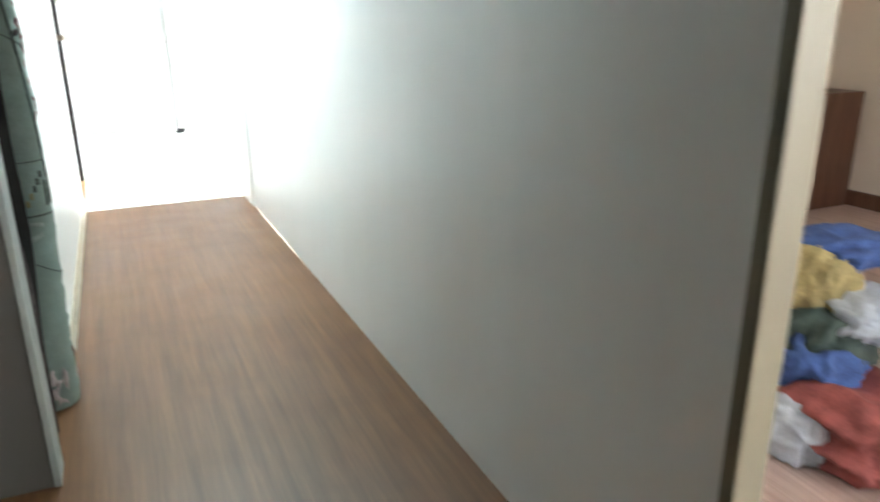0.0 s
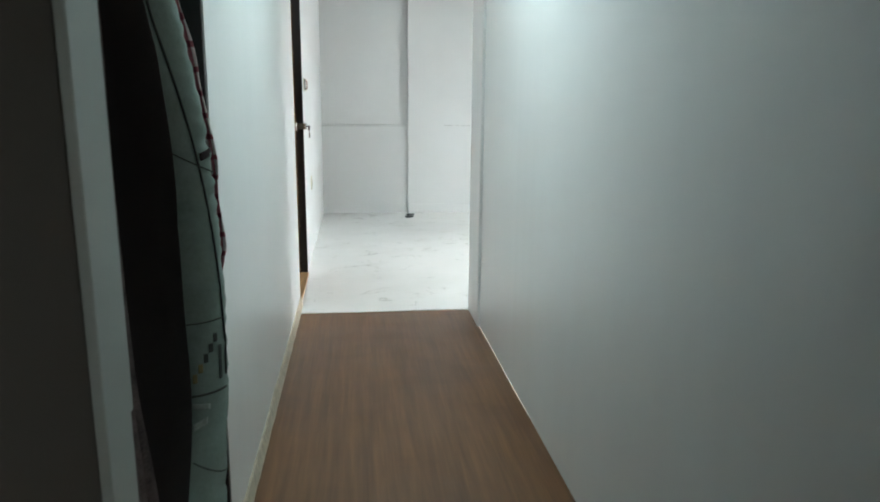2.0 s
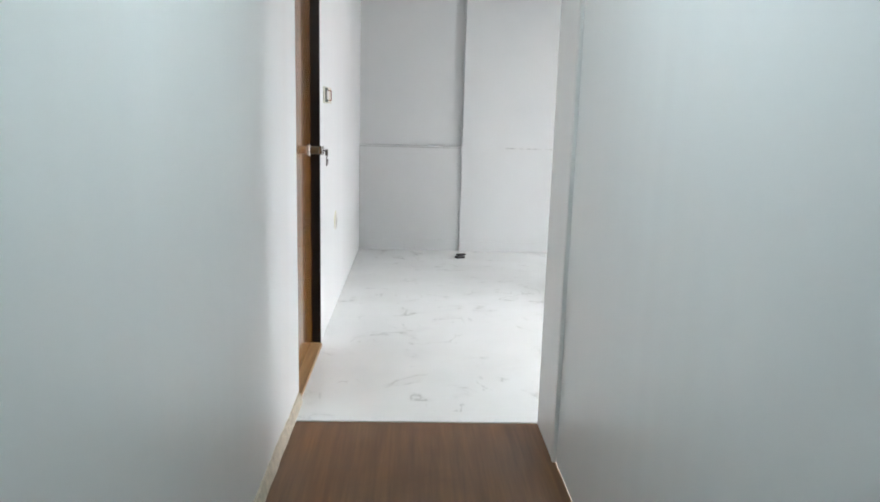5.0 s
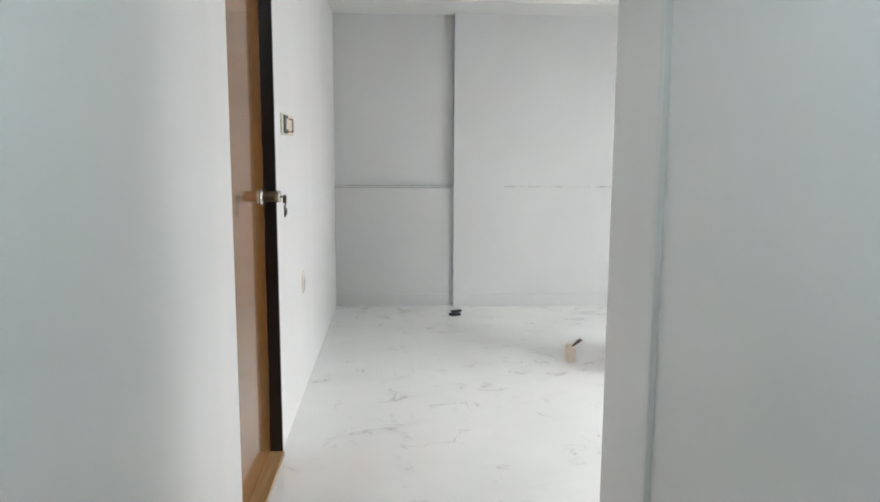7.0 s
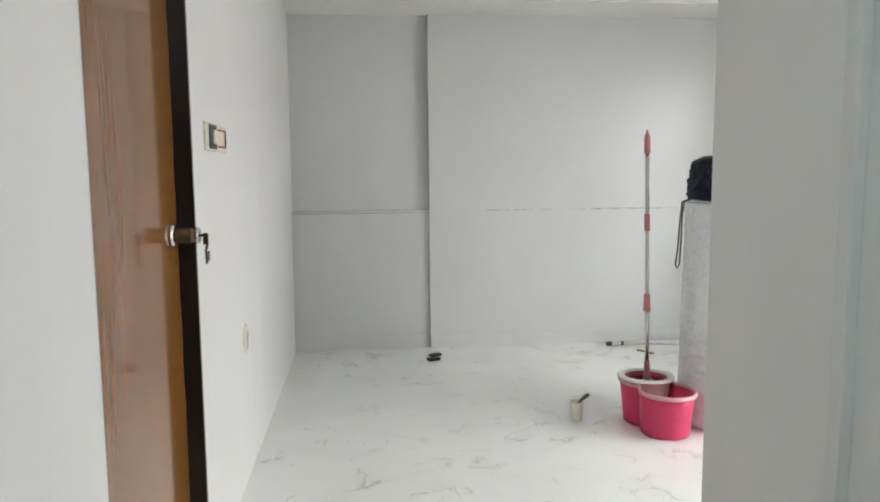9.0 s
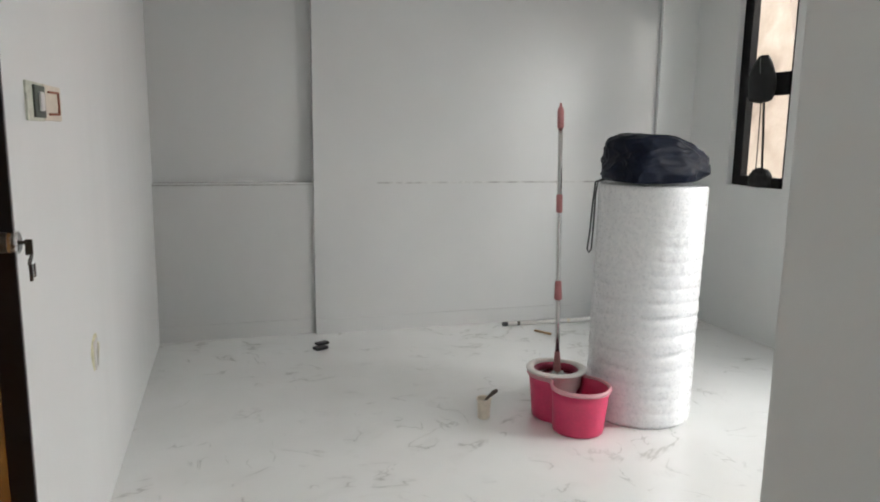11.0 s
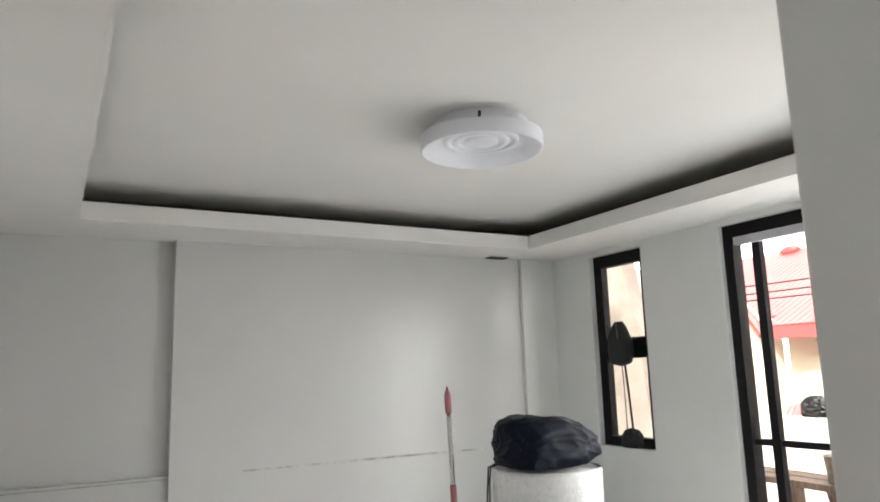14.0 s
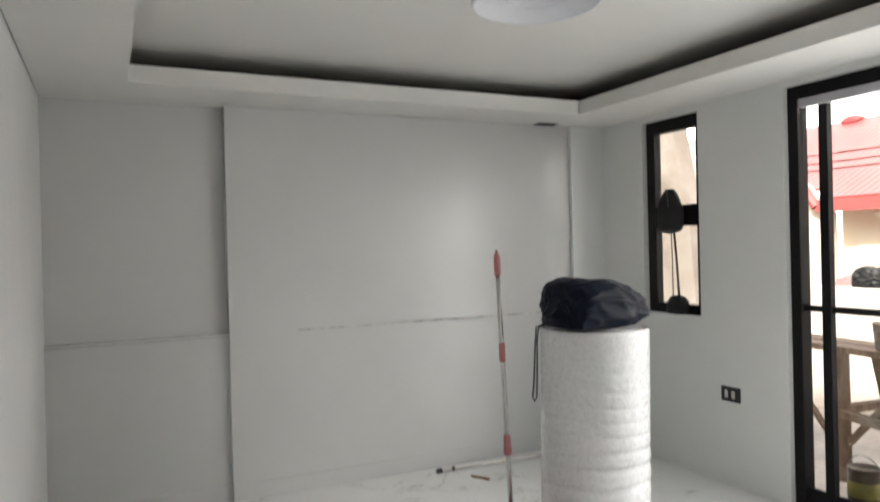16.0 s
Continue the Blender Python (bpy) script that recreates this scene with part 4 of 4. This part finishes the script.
def bent_mattress():
    m = thing("mattress", "grey-green thin mattress standing bent in a dark doorway", "mattress")
    thick, rows = 0.17, []
    for k in range(241):
        z = 0.002 + 1.93 * k / 240
        y1 = bow_soft(z)
        ring = []
        prof = [(-0.6, 0.0), (-0.3, 0.0), (0.0, 0.0)]
        prof += [(0.10 + 0.085 * math.sin(a), -thick / 2 + thick / 2 * math.cos(a)) for a in (math.pi * i / 16 for i in range(17))]
        prof += [(0.0, -thick), (-0.3, -thick), (-0.6, -thick)]
        for i, (px, py) in enumerate(prof):
            w = 0.0
            if 2 < i < 20:
                w = 0.003 * (1 - 2 * abs(noise.noise(Vector((px * 3, py * 4, z * 24))))) + 0.004 * noise.noise(Vector((px * 3, py * 20, z * 55)))
                left = max(0.0, 1 - abs(i - 16.5) / 4)
                w += 0.010 * left * max(0.0, 1 - 5 * abs(noise.noise(Vector((0, py * 6, z * 46))))) * (1.0 if 0.5 < z < 1.2 else 0.3)
                w *= 1 + 1.5 * max(0.0, noise.noise(Vector((0, 3, z * 2.2))))
            ring.append((0.118 + px + w, y1 + py + w * 0.6, z))
        rows.append(ring)
    part("cover", grid(rows, wrap=True), MATTRESS, m, smooth=True)
    seam = []
    for k in range(90):
        z = 0.62 + 1.29 * k / 89
        y1 = bow_soft(z)
        a = math.pi * (0.56 + 0.22 * min(1.0, max(0.0, (z - 0.7) / 0.7)))
        seam.append((0.118 + 0.10 + 0.0885 * math.sin(a), y1 - thick / 2 + thick / 2 * 1.035 * math.cos(a), z))
    part("piping", tube(bmesh.new(), seam, 0.0028, 6), SEAM, m, "dark piping", True)
    for z in (1.105, 0.40):
        fold = []
        for i in range(10):
            a = math.pi * (0.28 + 0.62 * i / 9)
            zz = z + 0.006 * i - 0.016 * math.sin(math.pi * i / 9)
            fold.append((0.118 + 0.1 + 0.089 * math.sin(a), bow_soft(zz) - thick / 2 + thick / 2 * 1.04 * math.cos(a), zz))
        part("crease_cord", tube(bmesh.new(), fold, 0.0017, 6), SEAM, m, "dark tie cord", True)
    def patch(name, a0, a1, z0, z1, material, label="", drop=0.0):
        rows = []
        for k in range(7):
            rows.append([])
            for i in range(7):
                a = math.pi * (a0 + (a1 - a0) * i / 6)
                z = z0 + (z1 - z0) * k / 6 - drop * i / 6
                rows[-1].append((0.118 + 0.1 + 0.093 * math.sin(a), bow_soft(z) - thick / 2 + thick / 2 * 1.07 * math.cos(a), z))
        ob = part(name, grid(rows), material, m, label, True)
        mod = ob.modifiers.new("thick", "SOLIDIFY")
        mod.thickness = 0.002

    dark = plain("dark_print", (0.05, 0.055, 0.05), 0.8)
    pale = plain("pale_print", (0.25, 0.29, 0.27), 0.8, vary=0.3, scale=40)
    straw = plain("straw_print", (0.22, 0.19, 0.09), 0.8)
    for i, mat in enumerate((dark, dark, dark, straw, straw)):
        patch("print_square", 0.70 + 0.045 * i, 0.735 + 0.045 * i, 0.712 - 0.022 * i, 0.732 - 0.022 * i, mat)
    patch("print_bar", 0.66, 0.69, 0.62, 0.70, dark)
    patch("print_bar", 0.78, 0.94, 0.560, 0.572, pale, "faded pale print", -0.008)
    patch("print_bar", 0.80, 0.92, 0.530, 0.545, pale, "faded pale print", 0.012)
    patch("hem_line", 0.60, 0.98, 0.592, 0.597, dark)
    patch("hem_line", 0.62, 0.98, 0.762, 0.765, dark)
    patch("tie_tab", 0.50, 0.68, 1.150, 1.166, plain("dark_red_webbing", (0.03, 0.014, 0.015), 0.8), "short dark red tie tab", 0.012)


def hall_curtain():
    c = thing("curtain", "dark brown patterned curtain bunched behind the door jamb", "curtain")
    rows = []
    for k in range(60):
        z = 0.02 + 2.0 * k / 59
        out = 0.220 + 0.020 / (1 + math.exp((z - 0.72) * 14))
        rows.append([(out + 0.020 * math.sin(j * 1.15 + 0.5 * math.sin(z * 2)) + 0.012 * noise.noise(Vector((j * 0.4, z * 2.5, 3))), 1.992 + 0.095 * (1.25 - 0.35 * z) * j / 13, z) for j in range(14)])
    pattern = plain("brown_patterned_cloth", (0.055, 0.042, 0.040), 0.9, vary=0.7, scale=22, bump=0.4)
    ob = part("cloth", grid(rows), pattern, c, smooth=True)
    mod = ob.modifiers.new("thick", "SOLIDIFY")
    mod.thickness = 0.004


def foot_cloth():
    f = thing("crumpled_cloth", "crumpled pale pinkish cloth at the mattress foot", "cloth")
    part("cloth", crumple((0.238, 2.40, -0.003), (0.055, 0.11, 0.12), 11.0, 2.4, 0.26, detail=5), plain("pale_pink_cloth", (0.40, 0.34, 0.34), 0.85, vary=0.3, scale=30, bump=0.4), f, smooth=True)


# Dark sheet added where the mattress's near side falls into shade.
def shade_sheet():
    b = thing("blanket", "dark brown sheet added for the shade on the mattress's near side", "blanket")
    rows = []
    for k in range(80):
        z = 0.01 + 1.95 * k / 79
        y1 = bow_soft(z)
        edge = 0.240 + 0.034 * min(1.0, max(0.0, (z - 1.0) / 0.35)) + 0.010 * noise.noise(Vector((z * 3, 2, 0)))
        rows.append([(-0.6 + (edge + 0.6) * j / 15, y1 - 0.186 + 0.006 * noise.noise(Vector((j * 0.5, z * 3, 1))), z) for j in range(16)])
    ob = part("cloth", grid(rows), plain("dark_shade_cloth", (0.012, 0.009, 0.008), 0.9, vary=0.3, bump=0.4), b, smooth=True)
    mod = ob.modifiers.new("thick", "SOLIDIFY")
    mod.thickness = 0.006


def plaid_sheet():
    s = thing("plaid_cloth", "red and white checked cloth hanging behind the mattress", "cloth")
    rows = []
    for k in range(70):
        z = 0.80 + 1.15 * k / 69
        y = sum(bow(z + d) for d in (-0.06, 0, 0.06)) / 3
        w = min(1.0, max(0.0, z - 0.86) / 0.4)
        rows.append([(0.26 - 0.14 * w + (0.010 + 0.035 * min(1.0, (z - 0.80) / 0.12) + 0.14 * w) * j / 11 + 0.012 * noise.noise(Vector((j * 0.4, z * 9, 0))), y - 0.03 + 0.045 * w * (0.6 + 0.8 * noise.noise(Vector((j * 0.35, z * 7, 5)))) + 0.012 * w * math.sin(j * 1.4 + z * 6), z) for j in range(12)])
    ob = part("sheet", grid(rows), PLAID, s, smooth=True)
    mod = ob.modifiers.new("thick", "SOLIDIFY")
    mod.thickness = 0.004


bent_mattress()
hall_curtain()
foot_cloth()
shade_sheet()
plaid_sheet()


# ------------------------------------------------------------------ side room: laundry and cabinet
def garment(label, centre, size, seed, material):
    g = thing("laundry_bundle", label, "laundry", "laundry heap")
    part("cloth", crumple(centre, size, seed, 1.7, 0.22, detail=5), material, g, smooth=True)


garment("crumpled red laundry bundle on the laminate floor", (2.324, 1.084, 0.000), (0.2, 0.2, 0.13), 1.0, RED_CLOTH)
garment("crumpled pale blue laundry bundle on the laminate floor", (2.164, 1.164, 0.000), (0.085, 0.12, 0.1), 2.0, PALE_CLOTH)
garment("dark blue laundry bundle wedged in the heap", (2.308, 1.221, 0.092), (0.12, 0.13, 0.12), 6.0, BLUE_CLOTH)
garment("dark green laundry bag sitting on other bundles", (2.378, 1.272, 0.158), (0.13, 0.14, 0.13), 3.0, GREEN_CLOTH)
garment("yellow laundry bundle on top of a green bag", (2.393, 1.326, 0.345), (0.1, 0.11, 0.11), 4.0, YELLOW_CLOTH)
garment("white cloth spilling over the heap", (2.479, 1.204, 0.286), (0.14, 0.12, 0.08), 8.0, PALE_CLOTH)
garment("blue and white folded cloth on top", (2.520, 1.355, 0.455), (0.17, 0.13, 0.06), 5.0, BLUE_CLOTH)
cab = thing("low_cabinet", "low dark brown wooden cabinet against the wall", "cabinet")
part("body", slab(4.48, 4.87, 2.98, 3.37, 0.0, 0.74, bevel=0.005), BROWN_WOOD, cab)
part("door", slab(4.462, 4.48, 2.99, 3.36, 0.05, 0.72, bevel=0.003), BROWN_WOOD, cab)

# ------------------------------------------------------------------ outside
structure("ground", slab(-900, 900, -900, 900, -3.6, -3.3), GROUND, "dusty ground far below", "ground")
structure("balcony_floor", slab(ROOM_X + 0.14, 6.32, 3.5, 9.6, -0.2, -0.01), CONCRETE, "dusty concrete balcony floor", "balcony floor")
structure("balcony_parapet", slab(6.2, 6.32, 3.5, 9.2, -0.01, 1.06, bevel=0.01), PARAPET, "pale painted balcony parapet wall", "parapet")


haze = Mat("white_overcast", (1, 1, 1), 1.0)
haze.b.inputs["Emission Color"].default_value = (1.0, 0.985, 0.97, 1)
haze.b.inputs["Emission Strength"].default_value = 2.2
structure("backdrop", slab(75, 75.2, -160, 160, -3.3, 90), haze.m, "plain white overcast sky in the distance", "sky")


def plaster_gable():
    bm = bmesh.new()
    edge = [(-3.3, 9.88), (0.9, 9.985), (1.54, 10.04), (1.86, 10.06), (2.25, 10.17), (2.62, 10.25), (3.6, 10.45)]
    for x in (6.0, 6.2):
        vs = [bm.verts.new((x, y, z)) for z, y in edge] + [bm.verts.new((x, 14.0, 3.6)), bm.verts.new((x, 14.0, -3.3))]
        bm.faces.new(vs)
    bm.verts.ensure_lookup_table()
    n = len(bm.verts) // 2
    for i in range(n):
        j = (i + 1) % n
        bm.faces.new((bm.verts[i], bm.verts[j], bm.verts[n + j], bm.verts[n + i]))
    structure("neighbour_wall", bm, PLASTER, "weathered unpainted plaster wall of the next building", "wall")


def neighbour_house():
    h = thing("neighbour_house", "cream neighbour house with ribbed red metal roof", "house")
    part("wall", slab(10.4, 16.0, 2.0, 11.45, -3.3, 1.95), HOUSE_CREAM, h)
    bm = bmesh.new()
    for x in (10.06, 10.3):
        bm.faces.new([bm.verts.new((x, y, z)) for y, z in ((11.46, -3.3), (11.46, 1.85), (11.56, 1.93), (12.3, 2.78), (13.0, 3.3), (15.0, 3.3), (15.0, -3.3))])
    bm.verts.ensure_lookup_table()
    for i in range(7):
        j = (i + 1) % 7
        bm.faces.new((bm.verts[i], bm.verts[j], bm.verts[7 + j], bm.verts[7 + i]))
    part("wing_wall", bm, HOUSE_CREAM, h)
    rows = []
    n = 420
    for k in range(2):
        x, z = ((10.0, 2.02), (13.4, 3.66))[k]
        wing = lambda i: 0.34 if k == 0 and 2.0 + 13.0 * i / n > 11.52 else 0.0
        rows.append([(x + wing(i), 2.0 + 13.0 * i / n, z + 0.482 * wing(i) + 0.007 * (1 if i % 4 in (0, 1) else 0)) for i in range(n + 1)])
    ob = part("roof", grid(rows), ROOF_RED, h, "ribbed red metal roof")
    mod = ob.modifiers.new("thick", "SOLIDIFY")
    mod.thickness = 0.05
    part("fascia", slab(9.96, 10.0, 2.0, 11.56, 1.86, 2.04), ROOF_RED, h, "dark red eave fascia")
    bm = bmesh.new()
    tube(bm, [(9.99, 11.56, 1.94), (10.0, 11.73, 2.19), (10.1, 12.3, 2.8)], 0.07, 8)
    part("rake_board", bm, ROOF_RED, h, "slanted red rake board")
    part("gutter_pipe", tube(bmesh.new(), [(10.1, 10.75, 1.84), (10.3, 10.75, 1.72), (10.36, 10.75, 1.4), (10.36, 10.75, -3.3)], 0.05, 10), HOUSE_CREAM, h, "cream drain pipe", True)
    part("wall_panel", slab(10.37, 10.4, 9.9, 11.2, 0.3, 1.6, bevel=0.01), HOUSE_CREAM, h, "raised plaster panel")
    part("roof_cap", crumple((13.3, 13.2, 3.62), (0.12, 0.2, 0.1), 4.0, detail=3), ROOF_RED, h)
    s = thing("lean_to_roof", "low red metal lean-to roof below the house", "roof")
    rows = []
    for k, (x, z) in enumerate(((7.1, 1.05), (8.0, 1.24))):
        rows.append([(x, 8.0 + 1.35 * i / 40 + 0.5 * k * (i / 40), z - 0.22 * max(0, (i - 24) / 16) + 0.01 * (i % 2)) for i in range(41)])
    ob = part("sheet", grid(rows), ROOF_RED, s)
    mod = ob.modifiers.new("thick", "SOLIDIFY")
    mod.thickness = 0.04
    part("post_wall", slab(7.3, 7.9, 8.3, 9.3, -3.3, 0.72), PARAPET, s)


def utility_pole():
    p = thing("utility_pole", "grey utility pole carrying three thin dark cables", "utility pole")
    part("pole", tube(bmesh.new(), [(9.0, 2.0, -3.3), (9.0, 2.0, 3.2)], [0.12, 0.09], 14), CONCRETE, p, smooth=True)
    for z in (2.56, 2.45, 2.36):
        pts = [(9.0, 2.0 + 14.0 * k / 24, z + 0.10 * ((k - 12) / 12) ** 2) for k in range(25)]
        part("cable", tube(bmesh.new(), pts, 0.010, 5), BLACK_PLASTIC, p, "thin dark cable")


def work_trestle():
    t = thing("work_trestle", "rough wooden trestle table with splayed legs on the balcony", "trestle")
    def stick(name, a, b, w, d):
        a, b = Vector(a), Vector(b)
        bm = bmesh.new()
        m = look(a, b)
        n = (b - a).length
        box(bm, -w / 2, w / 2, -d / 2, d / 2, -n, 0, bevel=0.004, m=m)
        part(name, bm, OLD_WOOD, t)
    stick("board", (4.85, 8.35, 0.785), (4.62, 6.55, 0.785), 0.16, 0.03)
    stick("board", (5.03, 8.33, 0.785), (4.80, 6.53, 0.785), 0.16, 0.03)
    stick("leg", (4.70, 7.50, 0.765), (4.62, 7.44, -0.01), 0.075, 0.05)
    stick("leg", (4.98, 7.46, 0.765), (5.10, 7.38, -0.01), 0.075, 0.05)
    stick("leg", (4.60, 6.75, 0.765), (4.50, 6.65, -0.01), 0.075, 0.05)
    stick("leg", (4.86, 6.72, 0.765), (4.98, 6.62, -0.01), 0.075, 0.05)
    stick("cross_rail", (4.66, 7.47, 0.42), (5.05, 7.42, 0.42), 0.06, 0.04)
    stick("cross_rail", (4.63, 7.46, 0.40), (4.55, 6.70, 0.36), 0.06, 0.04)
    stick("diagonal_brace", (4.80, 8.1, 0.765), (4.65, 7.46, 0.12), 0.03, 0.02)
    stick("diagonal_brace", (4.66, 7.45, 0.2), (4.62, 6.95, 0.765), 0.04, 0.025)
    p = thing("paint_pail", "grey-brown plastic pail on the trestle", "pail")
    part("pail", lathe(bmesh.new(), [(0.0, 0.772), (0.07, 0.772), (0.085, 0.93), (0.09, 0.935), (0.083, 0.935), (0.068, 0.785), (0.0, 0.785)], 32, (4.76, 7.24, 0.03)), plain("grimy_pail", (0.33, 0.28, 0.23), 0.7, vary=0.35, scale=25), p, smooth=True)
    c = thing("paint_can", "dark paint can with yellow label on the balcony floor", "paint can")
    part("can", lathe(bmesh.new(), [(0.0, -0.01), (0.085, -0.01), (0.085, 0.02), (0.083, 0.16), (0.087, 0.165), (0.087, 0.18), (0.078, 0.182), (0.076, 0.172), (0.0, 0.172)], 36, (4.40, 7.17, 0)), DARK_METAL, c, smooth=True)
    part("label_band", lathe(bmesh.new(), [(0.0855, 0.02), (0.0858, 0.02), (0.0845, 0.11), (0.0842, 0.11)], 36, (4.40, 7.17, 0)), YELLOW_LABEL, c, "yellow paper label", True)
    part("handle", tube(bmesh.new(), [(4.40, 7.17 + 0.088 * math.cos(a), 0.17 + 0.075 * math.sin(a)) for a in (math.pi * i / 14 for i in range(15))], 0.003, 6), STEEL, c, "wire handle")
    b = thing("plastic_sack", "black plastic sack slumped on the parapet", "sack")
    part("sack", crumple((6.26, 8.34, 1.06), (0.055, 0.13, 0.105), 7.0, 3.0, 0.25, detail=5), BLACK_PLASTIC, b, smooth=True)


plaster_gable()
neighbour_house()
utility_pole()
work_trestle()
